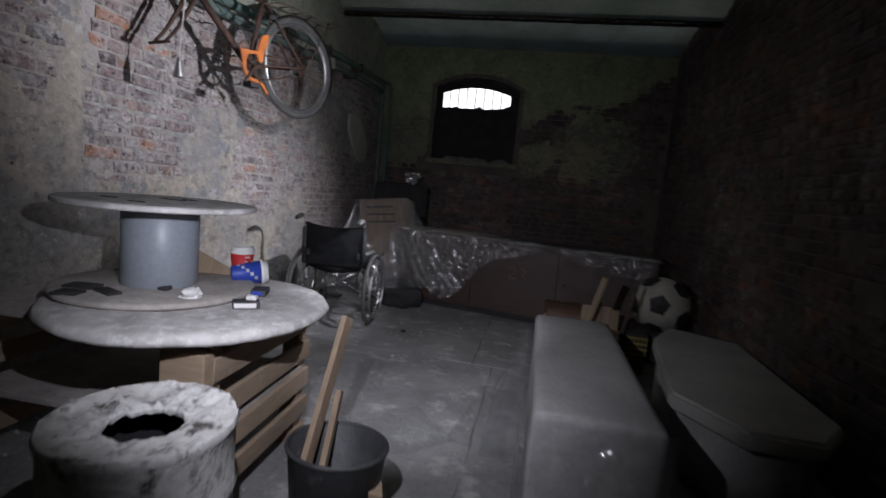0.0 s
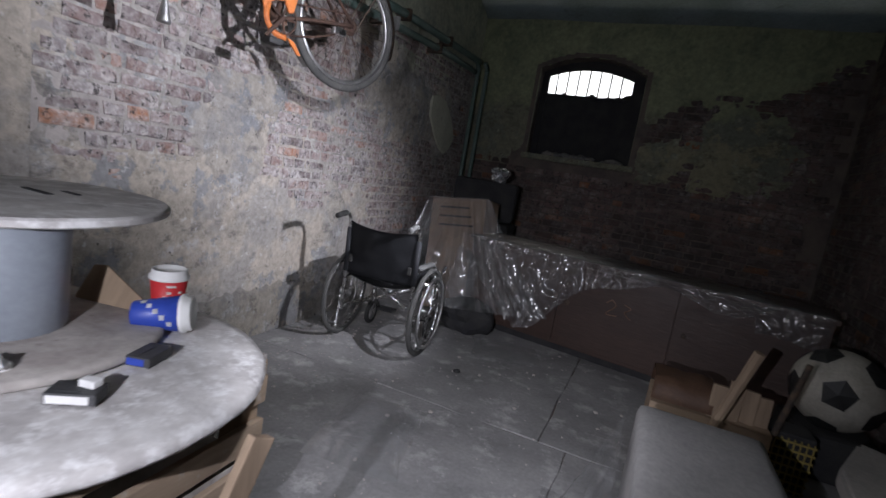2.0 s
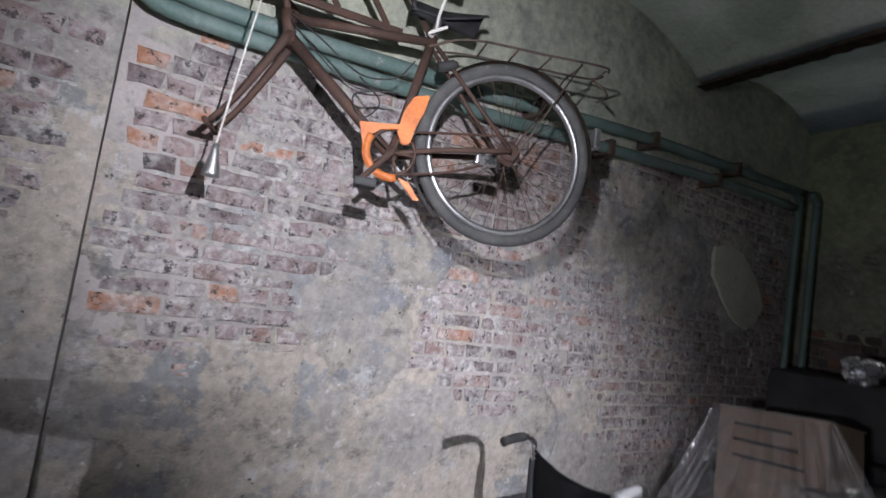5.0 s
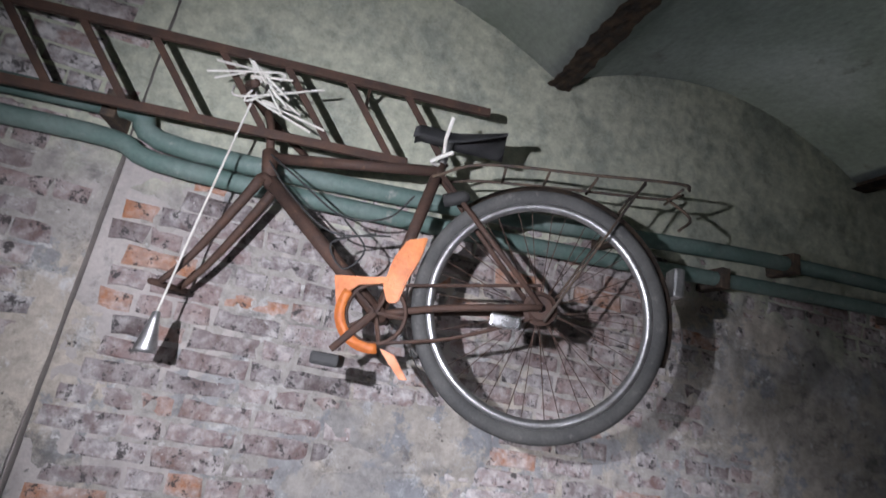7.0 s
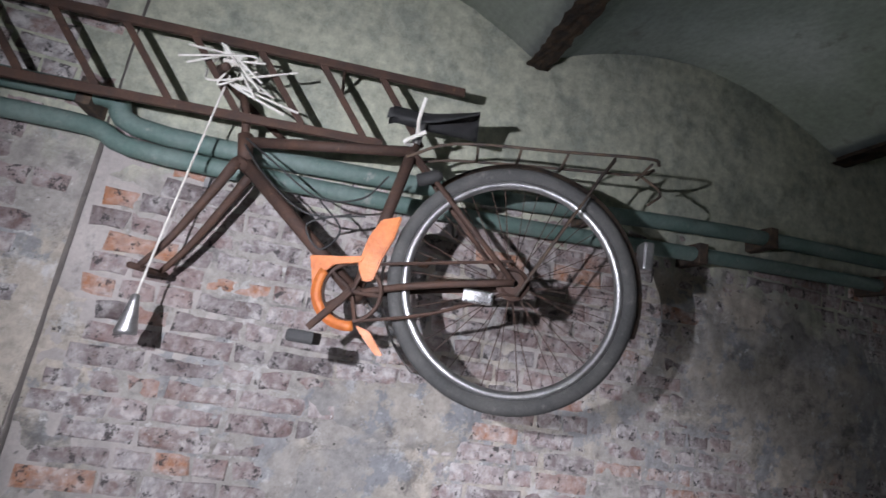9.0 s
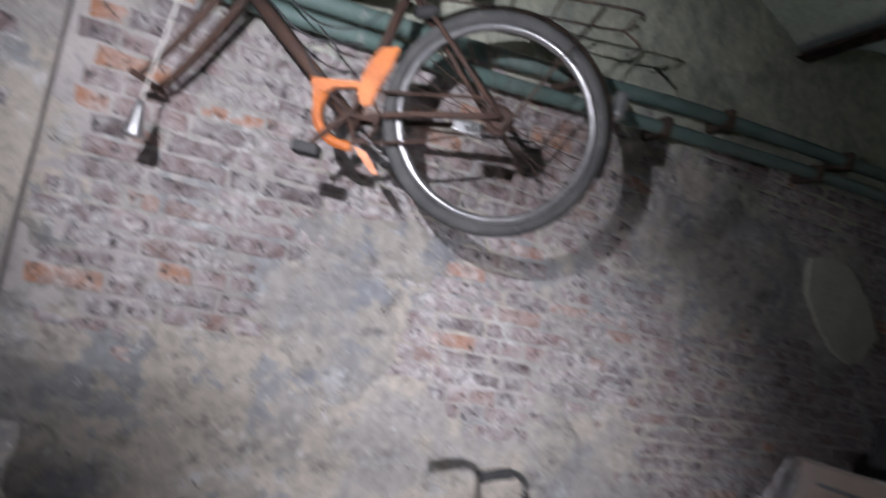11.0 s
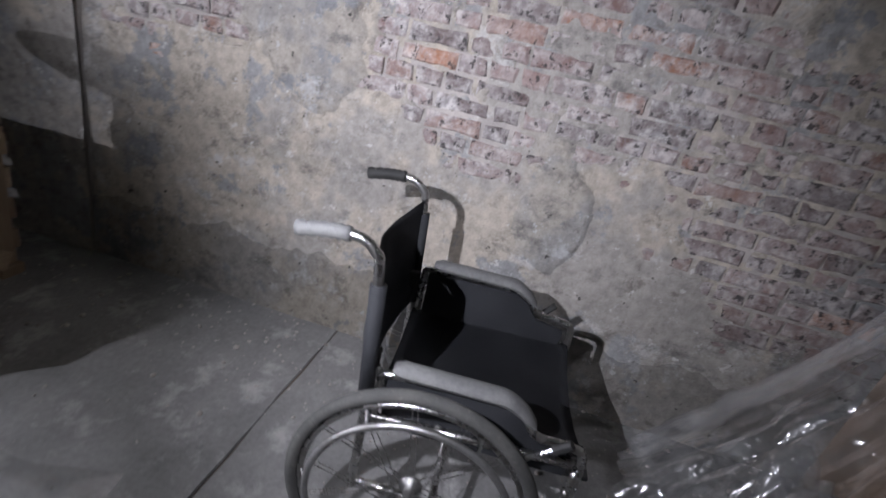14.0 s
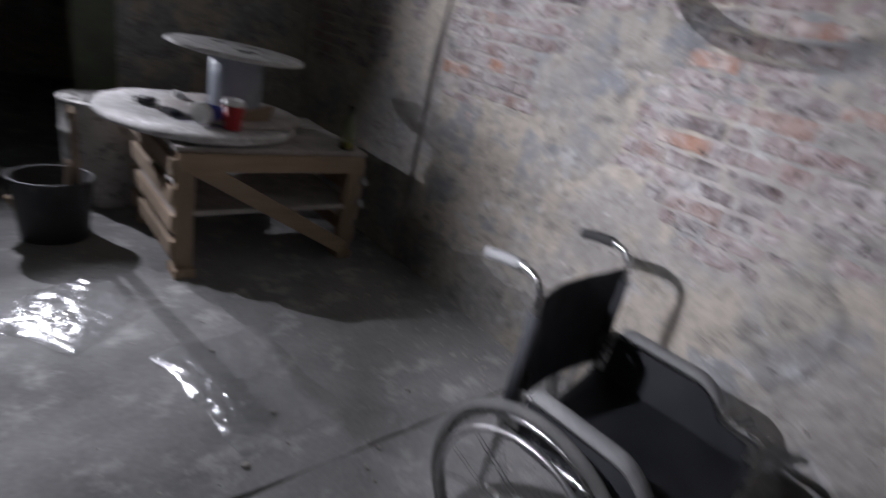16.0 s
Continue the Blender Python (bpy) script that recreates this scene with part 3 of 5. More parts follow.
for n, (x0, x1, y0, y1) in enumerate(((0.0, 2.094, NY, 6.491), (0.0, 1.954, 6.495, FY), (2.098, RX, NY, 6.491), (1.958, RX, 6.495, FY), (1.2, 3.0, 0.6, NY - 0.012))):
    floor_slab(x0, x1, y0, y1, n * 3.1)

# outside the window
tagged(link_mesh("ground", box((-300, FY + 0.36, 1.35), (300, 700, 1.5)), M_EARTH), "dark earth outside the cellar window", "ground", kind="structure")
window_1 = thing("window_1", "grimy arched cellar window with iron bars, dark below", "window", kind="structure")
FRAME_Y = FY + 0.20
LX0, LX1, LZ0, LZ1 = 0.81, 1.74, 2.35, 2.55
light_arch = [(LX0 + (LX1 - LX0) * k / 12, LZ1 + 0.09 * (1 - (2 * k / 12 - 1) ** 2)) for k in range(13)]
part("window_frame", box((WX0, FRAME_Y, WZ0), (LX0, FRAME_Y + 0.06, WZ1 + 0.16), 0.004), M_DARKFAB, window_1)
part("window_frame", box((LX1, FRAME_Y, WZ0), (WX1, FRAME_Y + 0.06, WZ1 + 0.16), 0.004), M_DARKFAB, window_1)
part("window_head", slab([(LX1, 2.80), (LX0, 2.80)] + light_arch, FRAME_Y, FRAME_Y + 0.06, axis="y"), M_DARKFAB, window_1)
part("window_sill", box((WX0 - 0.04, FY - 0.05, WZ0 - 0.06), (WX1 + 0.05, FY + 0.34, WZ0), 0.01, rough=0.006), M_FARPLASTER, window_1, "crumbling plaster sill")
part("transom", box((LX0, FRAME_Y, LZ0 - 0.04), (LX1, FRAME_Y + 0.05, LZ0), 0.005), M_DARKFAB, window_1)
part("lower_pane", box((LX0, FRAME_Y + 0.02, WZ0), (LX1, FRAME_Y + 0.035, LZ0 - 0.04)), M_DARKFAB, window_1, "blackened lower pane")
for k in range(7):
    x = LX0 + 0.08 + k * 0.12
    part("bar", tube([(x, FRAME_Y + 0.09, LZ0 - 0.02), (x, FRAME_Y + 0.09, 2.72)], 0.010, 6), M_RUSTDARK, window_1)
rubble_bm = bmesh.new()
for k in range(26):
    r = random.Random(k + 60)
    bmesh.ops.create_icosphere(rubble_bm, subdivisions=1, radius=r.uniform(0.02, 0.06), matrix=Matrix.Translation((r.uniform(0.9, 1.8), FY + r.uniform(0.0, 0.15), WZ0 + 0.02)) @ Matrix.Diagonal((1.4, 1, 0.7, 1)))
for v in rubble_bm.verts:
    v.co += 0.012 * noise.noise_vector(v.co * 30)
solo("sill_rubble", rubble_bm, M_SKIRT, "broken plaster lying on the window sill", "rubble", kind="stuff")


def heap(a, b):
    x = WX0 - 0.3 + a * 1.9
    top = 2.38 + 0.05 * a + 0.06 * noise.noise(Vector((x * 9, 0, 2))) + 0.13 * max(0.0, min(1.0, (a - 0.52) * 5)) * (0.5 + noise.noise(Vector((x * 14, 0, 5))))
    return (x, FY + 0.50 + 0.5 * (1 - b), 1.5 + b * (top - 1.5))


part("heap", sheet(heap, 90, 12, 0.05), M_EARTH, window_1, "earth and scrub piled against the bars")
glow = bpy.data.materials.new("white_sky")
glow.use_nodes = True
gn = glow.node_tree.nodes
gn.remove(gn["Principled BSDF"])
em = gn.new("ShaderNodeEmission")
em.inputs[0].default_value, em.inputs[1].default_value = (0.95, 0.97, 1.0, 1), 3.0
glow.node_tree.links.new(em.outputs[0], gn["Material Output"].inputs[0])
tagged(link_mesh("backdrop", box((-80, 90, 1.6), (80, 91, 70)), glow), "blank overcast sky beyond the window", "sky", kind="structure")

# ---- bricks picked apart one by one: made at the end of the file ----

# ---- pipes, ladder and bicycle on the wall ----


def pipe_run(name, points, r, label, clamps=()):
    ob = solo(name, tube(bend(points, 5), r, 12), M_GREENPIPE, label, "pipe", smooth=True)
    for y, z in clamps:
        part("pipe_clamp", box((-0.02, y - 0.02, z - r - 0.012), (0.14, y + 0.02, z + r + 0.012), 0.004), M_RUSTDARK, ob)
    return ob


pipe_run("wall_pipe", [(0.11, 3.7, 2.27), (0.11, 4.66, 2.31), (0.11, 5.12, 2.335), (0.11, 5.25, 2.335), (0.10, 5.42, 2.265), (0.10, 6.5, 2.33), (0.10, 7.6, 2.44), (0.10, 8.8, 2.50), (0.10, 9.5, 2.53)], 0.032, "green painted steel pipe along the wall", ((5.18, 2.335), (6.9, 2.37), (7.75, 2.447), (8.6, 2.49)))
pipe_run("wall_pipe", [(0.10, 3.7, 2.17), (0.10, 4.8, 2.225), (0.10, 5.2, 2.24), (0.10, 5.42, 2.20), (0.10, 6.5, 2.24), (0.10, 7.6, 2.32), (0.10, 8.6, 2.38), (0.10, 9.4, 2.40)], 0.030, "green painted lower pipe along the wall", ((7.4, 2.305), (8.4, 2.37)))
for x, y in ((0.10, 9.48), (0.17, 9.58)):
    solo("down_pipe", tube(bend([(x, y - 0.08, 2.52), (x, y, 2.45), (x, y, 2.2), (x, y, 0.0)], 5), 0.024, 10), M_GREENPIPE, "thin green down pipe in the corner", "pipe", smooth=True)

# rusty lattice ladder slung under the ceiling
ladder = thing("ladder", "rusty steel lattice ladder slung along the wall", "ladder", pose(0.28, 5.0, 2.27))
dirL = Vector((0.02, 1.0, 0.065)).normalized()


def lad(s, h):
    return dirL * s + Vector((0, -0.05, 0.225)) * h


def bar_between(a, b, w, t):
    """A flat bar from a to b."""
    a, b = Vector(a), Vector(b)
    d = (b - a)
    bm = box((-t / 2, 0, -w / 2), (t / 2, d.length, w / 2), min(w, t) * 0.15)
    q = d.to_track_quat("Y", "Z").to_matrix().to_4x4()
    bmesh.ops.transform(bm, matrix=Matrix.Translation(a) @ q, verts=bm.verts)
    return bm


part("rail", bar_between(lad(-1.2, 0), lad(1.06, 0), 0.026, 0.016), M_RUST, ladder)
part("rail", bar_between(lad(-1.2, 1), lad(1.34, 1), 0.026, 0.016), M_RUST, ladder)
for k in range(13):
    s = -1.1 + k * 0.182
    part("rung", bar_between(lad(s + 0.10, 0.05), lad(s - 0.02, 0.98), 0.020, 0.010), M_RUST, ladder)
for y, h in ((4.35, 1), (5.95, 1)):
    p = lad((y - 5.0) / dirL.y, h)
    part("hanger", tube([p, (p.x - 0.30, p.y, p.z + 0.05)], 0.006, 6), M_RUST, ladder)

# bicycle: local x along the frame, z up, y away from the wall
DB = Vector((0.30, 1.0, 0)).normalized()
BIKE = Matrix(((DB.x, DB.y, 0, 0.235), (DB.y, -DB.x, 0, 5.634), (0, 0, 1, 1.63), (0, 0, 0, 1)))
bike = thing("bicycle", "rusty bicycle without front wheel hung on the wall", "bicycle", BIKE)


def bk(u, z, w=0.0):
    return Vector((u, w, z - 1.5))


HUB, BB, SC, HT, HB, FE = (0.867, 1.825), (0.448, 1.735), (0.535, 2.195), (0.030, 2.150), (0.050, 2.065), (-0.14, 1.71)
frame_bm = tube([bk(*HT), bk(*HB)], 0.022, 12)
for a, b, r in ((HB, BB, 0.021), ((0.040, 2.130), (0.525, 2.172), 0.016), (SC, BB, 0.017)):
    tube([bk(*a), bk(*b)], r, 12, frame_bm)
for w in (-0.045, 0.045):
    tube(bend([bk(BB[0], BB[1], w * 0.6), bk(0.62, 1.78, w), bk(*HUB, w * 1.3)], 4), 0.010, 8, frame_bm)
    tube([bk(0.535, 2.165, w * 0.5), bk(*HUB, w * 1.3)], 0.008, 8, frame_bm)
tube([bk(BB[0], BB[1], -0.04), bk(BB[0], BB[1], 0.04)], 0.024, 14, frame_bm)
part("frame", frame_bm, M_RUST, bike, "rusty brown steel tubes", True)
fork_bm = tube([bk(0.055, 2.050, -0.05), bk(0.055, 2.050, 0.05)], 0.017, 10)
for w in (-0.05, 0.05):
    tube(bend([bk(0.053, 2.050, w), bk(0.0, 1.94, w), bk(-0.075, 1.80, w), bk(*FE, w)], 4), [0.015, 0.015, 0.014, 0.014, 0.013, 0.013, 0.012, 0.011, 0.010, 0.010, 0.009, 0.009, 0.008][: 13], 10, fork_bm)
tube([bk(FE[0], FE[1], -0.085), bk(FE[0], FE[1], 0.085)], 0.009, 8, fork_bm)
part("fork", fork_bm, M_RUST, bike, "rusty fork", True)
part("stem", tube([bk(0.030, 2.15), bk(0.01, 2.23), bk(-0.01, 2.275)], 0.012, 10), M_RUST, bike, "", True)
part("handlebar", tube(bend([bk(0.05, 2.24, -0.22), bk(-0.03, 2.285, -0.1), bk(-0.03, 2.285, 0.1), bk(0.05, 2.24, 0.22)], 5), 0.011, 10), M_RUST, bike, "", True)
part("seat_post", tube([bk(*SC), bk(0.55, 2.29)], 0.013, 10), M_ALLOY, bike, "", True)


def saddle(a, b):
    u = 0.44 + 0.27 * a
    half = 0.018 + 0.062 * max(0.0, (a - 0.35) / 0.65) ** 1.2
    c = 2 * b - 1
    return bk(u, 2.300 + 0.03 * abs(a - 0.45) - 0.045 * c * c - (0.01 if a < 0.05 else 0), half * c * 1.1)


part("saddle", sheet(saddle, 14, 10, 0.014), M_SADDLE, bike, "worn black saddle", True)
wheel = part("wheel", lathe([(0.012, -0.05), (0.020, -0.048), (0.022, -0.03), (0.014, -0.02), (0.014, 0.02), (0.024, 0.03), (0.020, 0.048), (0.012, 0.05)], 16, m=Matrix.Translation(bk(*HUB)) @ pose(0, 0, 0, 90)), M_ALLOY, bike, "rear wheel with alloy hub", True)
AX = (0, 1, 0)
part("tyre", ring(bk(*HUB), AX, 0.320, 0.022, 72, 10), M_TYRE, wheel, "dusty grey tyre", True)
part("rim", ring(bk(*HUB), AX, 0.292, 0.013, 72, 8, 1.2), M_ALLOY, wheel, "dull chrome rim", True)
spoke_me = bpy.data.meshes.new("spoke")
tube([(0, 0, 0.018), (0.28, 0, 0.30)], 0.0019, 4).to_mesh(spoke_me)
spoke_me.materials.append(M_RUST)
for k in range(36):
    s = new("spoke", spoke_me)
    s.parent = wheel
    tilt = Matrix.Rotation(2 * math.pi * k / 36, 4, "Y")
    a = tilt @ Vector((0, 0.028 if k % 4 < 2 else -0.028, 0.020))
    b = Matrix.Rotation(2 * math.pi * (k + (1.9 if k % 2 else -1.9)) / 36, 4, "Y") @ Vector((0, 0, 0.286))
    d = b - a
    q = d.to_track_quat("X", "Z").to_matrix().to_4x4()
    base = Vector((0.28, 0, 0.282))
    s.matrix_basis = Matrix.Translation(bk(*HUB) + a) @ q @ Matrix.Rotation(math.atan2(0.282, 0.28), 4, "Y") @ Matrix.Diagonal((d.length / base.length,) * 3 + (1,)) @ Matrix.Translation((0, 0, -0.018))
part("sprocket", lathe([(0.015, 0.030), (0.045, 0.030), (0.045, 0.036), (0.036, 0.040), (0.030, 0.050), (0.012, 0.050)], 22, m=Matrix.Translation(bk(*HUB)) @ pose(0, 0, 0, -90)), M_RUST, wheel, "rusty sprockets")
crank = part("crankset", ring(bk(0.448, 1.735, 0.05), AX, 0.078, 0.006, 40, 6), M_RUST, bike, "rusty chainring")
for k in range(5):
    w = 2 * math.pi * k / 5
    part("crank_arm", tube([bk(0.448, 1.735, 0.05), bk(0.448 + 0.076 * math.cos(w), 1.735 + 0.076 * math.sin(w), 0.05)], 0.006, 6), M_RUST, crank)
part("crank_arm", tube([bk(0.448, 1.735, 0.065), bk(0.36, 1.625, 0.075)], [0.012, 0.009], 8), M_RUST, crank)
part("crank_arm", tube([bk(0.448, 1.735, -0.065), bk(0.57, 1.66, -0.075)], [0.012, 0.009], 8), M_CHROME, crank)
pedal = box((0.335, 0.085, 0.085), (0.405, 0.16, 0.115), 0.008)
part("pedal", pedal, M_RUBBER, crank, "grey rubber pedal")
part("pedal", box((0.54, -0.16, 0.145), (0.61, -0.085, 0.175), 0.008), M_RUBBER, crank, "grey rubber pedal")
# orange chain guard: a bent plate round the chainring with an arm up the seat tube
GU, GZ = BB[0], BB[1] - 1.5


def guard_arc(r0, r1, w0, w1, steps=14):
    """The outline of a bent strip round the chainring."""
    ws = [radians(w0 + (w1 - w0) * k / steps) for k in range(steps + 1)]
    out = [(GU + r1 * math.cos(w), GZ + r1 * math.sin(w)) for w in ws]
    return out + [(GU + r0 * math.cos(w), GZ + r0 * math.sin(w)) for w in reversed(ws)]


guard = part("chain_guard", slab(guard_arc(0.078, 0.104, 150, 285), 0.058, 0.070, 0.002, axis="y"), M_ORANGE, bike, "torn orange plastic chain guard", True)
part("guard_plate", slab([(GU - 0.125, GZ + 0.078), (GU - 0.04, GZ + 0.088), (GU + 0.02, GZ + 0.098), (GU + 0.015, GZ + 0.080), (GU - 0.055, GZ + 0.064), (GU - 0.085, GZ + 0.035), (GU - 0.098, GZ - 0.02), (GU - 0.108, GZ + 0.02)], 0.056, 0.069, 0.002, axis="y"), M_ORANGE, guard)
part("guard_arm", slab([(GU + 0.005, GZ + 0.070), (GU + 0.018, GZ + 0.150), (GU + 0.045, GZ + 0.205), (GU + 0.098, GZ + 0.222), (GU + 0.088, GZ + 0.160), (GU + 0.066, GZ + 0.100), (GU + 0.052, GZ + 0.035), (GU + 0.026, GZ + 0.030)], 0.048, 0.066, 0.004, axis="y"), M_ORANGE, guard)
part("guard_tail", slab([(GU + 0.03, GZ - 0.085), (GU + 0.07, GZ - 0.095), (GU + 0.115, GZ - 0.150), (GU + 0.095, GZ - 0.152), (GU + 0.05, GZ - 0.108)], 0.056, 0.068, 0.002, axis="y"), M_ORANGE, guard)
chain_bm = tube([bk(0.46, 1.812, 0.05), bk(0.861, 1.885, 0.04)], 0.005, 6)
tube(bend([bk(0.46, 1.658, 0.05), bk(0.66, 1.71, 0.045), bk(0.861, 1.80, 0.04)], 4), 0.005, 6, chain_bm)
part("chain", chain_bm, M_RUST, bike, "rusty chain")
part("derailleur", box((0.74, 0.045, 0.255), (0.82, 0.075, 0.29), 0.006), M_CHROME, bike, "plastic wrapped derailleur")


def mudguard(a, b):
    w = radians(-15 + 150 * a)
    r = 0.352 - 0.006 * (2 * b - 1) ** 2
    return bk(HUB[0] + r * math.cos(w), HUB[1] + r * math.sin(w), (2 * b - 1) * 0.024)


part("mudguard", sheet(mudguard, 30, 6, 0.002), M_RUSTDARK, bike, "dark battered mudguard", True)


def lower_guard(a, b):
    w = radians(175 + 55 * a)
    return bk(HUB[0] + 0.356 * math.cos(w), HUB[1] + 0.356 * math.sin(w), (2 * b - 1) * 0.022)


part("mudguard", sheet(lower_guard, 14, 6, 0.002), M_ALLOY, bike, "silver mudguard tail", True)
rack_bm = bmesh.new()
for w in (-0.06, 0.06):
    tube(bend([bk(0.52, 2.19, w * 0.4), bk(0.66, 2.235, w), bk(0.95, 2.255, w), bk(1.19, 2.27, w), bk(1.235, 2.275, w * 0.3)], 4), 0.0045, 6, rack_bm)
    tube([bk(1.10, 2.26, w), bk(HUB[0] + 0.01, HUB[1] + 0.01, w * 1.05)], 0.004, 6, rack_bm)
for u in (0.72, 0.84, 0.97, 1.10, 1.20):
    tube([bk(u, 2.24 + 0.03 * (u - 0.7), -0.06), bk(u, 2.24 + 0.03 * (u - 0.7), 0.06)], 0.004, 6, rack_bm)
tube(bend([bk(1.20, 2.27, -0.05), bk(1.25, 2.20, 0), bk(1.20, 2.14, 0.05)], 4), 0.004, 6, rack_bm)
bmesh.ops.translate(rack_bm, vec=(0.0, 0.0, -0.045), verts=rack_bm.verts)
part("luggage_rack", rack_bm, M_RUSTDARK, bike, "bent wire luggage rack", True)
part("reflector", box((1.205, -0.03, 0.42), (1.235, 0.03, 0.50), 0.008), M_ALLOY, bike, "broken rear reflector")
part("dynamo", lathe([(0, -0.04), (0.018, -0.038), (0.020, 0.02), (0.010, 0.035), (0, 0.036)], 14, m=Matrix.Translation(bk(0.60, 2.09, 0.03)) @ pose(0, 0, 0, 0, 70)), M_RUBBER, bike, "small dark dynamo", True)
cable_bm = bmesh.new()
for pts in (((0.05, 2.13, 0.03), (0.16, 2.06, 0.05), (0.30, 1.98, 0.04), (0.42, 2.00, 0.03), (0.48, 2.08, 0.02)), ((0.05, 2.11, 0.03), (0.14, 2.02, 0.05), (0.28, 1.93, 0.05), (0.44, 1.95, 0.03)), ((0.30, 1.98, 0.02), (0.38, 1.90, 0.04), (0.33, 1.84, 0.02), (0.29, 1.90, 0.05), (0.40, 1.95, 0.03))):
    tube(bend([bk(*p) for p in pts], 6), 0.003, 5, cable_bm)
part("brake_cable", cable_bm, M_RUBBER, bike, "loose black brake cables")

# straps by which the bicycle hangs, and the pull cord with its weight
straps = thing("straps", "frayed white cords tied round the handlebar and ladder", "cord", pose(0.27, 5.60, 2.42))
for k in range(11):
    r = random.Random(k)
    a = Vector((r.uniform(-0.02, 0.08), r.uniform(-0.10, 0.10), r.uniform(-0.02, 0.07)))
    mid = Vector((0.07, r.uniform(-0.05, 0.05), r.uniform(-0.05, 0.10)))
    b = Vector((r.uniform(0.02, 0.10), r.uniform(-0.14, 0.20), r.uniform(-0.10, 0.10)))
    part("cord", tube(bend([a, mid, b], 6), 0.0035, 5), M_ROPE, straps)
tie = solo("seat_tie", tube(bend([(0.445, 6.145, 2.45), (0.42, 6.14, 2.39), (0.39, 6.15, 2.33), (0.43, 6.11, 2.31), (0.46, 6.16, 2.34)], 5), 0.006, 6), M_ROPE, "white plastic tie round the saddle post", "cord")
cord = thing("pull_cord", "white pull cord with a conical metal weight", "pull cord", pose(0.30, 5.52, 1.665))
part("cord", tube(bend([(0.0, 0.07, 0.76), (0.0, 0.03, 0.4), (0.0, 0.0, 0.10)], 5), 0.003, 6), M_ROPE, cord)
part("weight", lathe([(0, 0.105), (0.010, 0.10), (0.012, 0.08), (0.026, 0.012), (0.027, 0.0), (0, 0.0)], 20), M_ALLOY, cord, "conical silver weight", True)

# ---- wheelchair ----
WC = pose(0.675, 6.885, 0.0, 0, 0, 5)
wc = thing("wheelchair", "folding wheelchair with dusty black nylon seat", "wheelchair", WC)
HALF = 0.252
for s in (-1, 1):
    x = s * HALF
    bm = bmesh.new()
    tube(bend([(x, -0.165, 0.892), (x, -0.06, 0.897), (x, -0.015, 0.872), (x, 0.0, 0.82), (x, 0.02, 0.5), (x, 0.02, 0.22)], 5), 0.0115, 10, bm)
    tube([(x, 0.02, 0.455), (x, 0.52, 0.475)], 0.011, 10, bm)
    tube(bend([(x, 0.02, 0.24), (x, 0.46, 0.22), (x, 0.525, 0.25), (x, 0.53, 0.46)], 5), 0.011, 10, bm)
    tube([(x, 0.525, 0.40), (x, 0.60, 0.18), (x, 0.66, 0.10)], 0.010, 10, bm)
    part("side_frame", bm, M_CHROME, wc, "chromed tube frame", True)
bm = tube([(-HALF, 0.20, 0.22), (HALF, 0.20, 0.47)], 0.010, 8)
tube([(HALF, 0.23, 0.22), (-HALF, 0.23, 0.47)], 0.010, 8, bm)
part("cross_brace", bm, M_CHROME, wc, "", True)
for s in (-1, 1):
    x = s * HALF
    part("grip", tube(bend([(x, -0.185, 0.882), (x, -0.12, 0.894), (x, -0.07, 0.897)], 6), [0.017, 0.0185, 0.016, 0.0185, 0.016, 0.0185, 0.016, 0.0185, 0.016, 0.0185, 0.016, 0.018, 0.016], 12), M_RUBBER if s < 0 else M_ARMPAD, wc, "ribbed rubber push grip", True)
    part("sleeve", tube([(x, 0.003, 0.80), (x, 0.018, 0.50)], 0.019, 10), M_NYLON, wc, "", True)


def back_cloth(a, b):
    x = -HALF + 2 * HALF * a
    sag = math.sin(math.pi * a)
    return (x, 0.004 - 0.055 * sag * (0.5 + 0.5 * b) + 0.016 * (1 - b) + 0.004 * noise.noise(Vector((a * 6, b * 6, 1))), 0.49 + 0.355 * b - 0.025 * sag * b)


part("backrest", sheet(back_cloth, 24, 16, 0.012), M_NYLON, wc, "sagging black nylon backrest", True)


def seat_cloth(a, b):
    x = -HALF + 0.01 + 2 * (HALF - 0.01) * a
    return (x, 0.03 + 0.51 * b, 0.48 - 0.045 * math.sin(math.pi * a) + 0.012 * b + 0.004 * noise.noise(Vector((a * 6, b * 6, 2))))


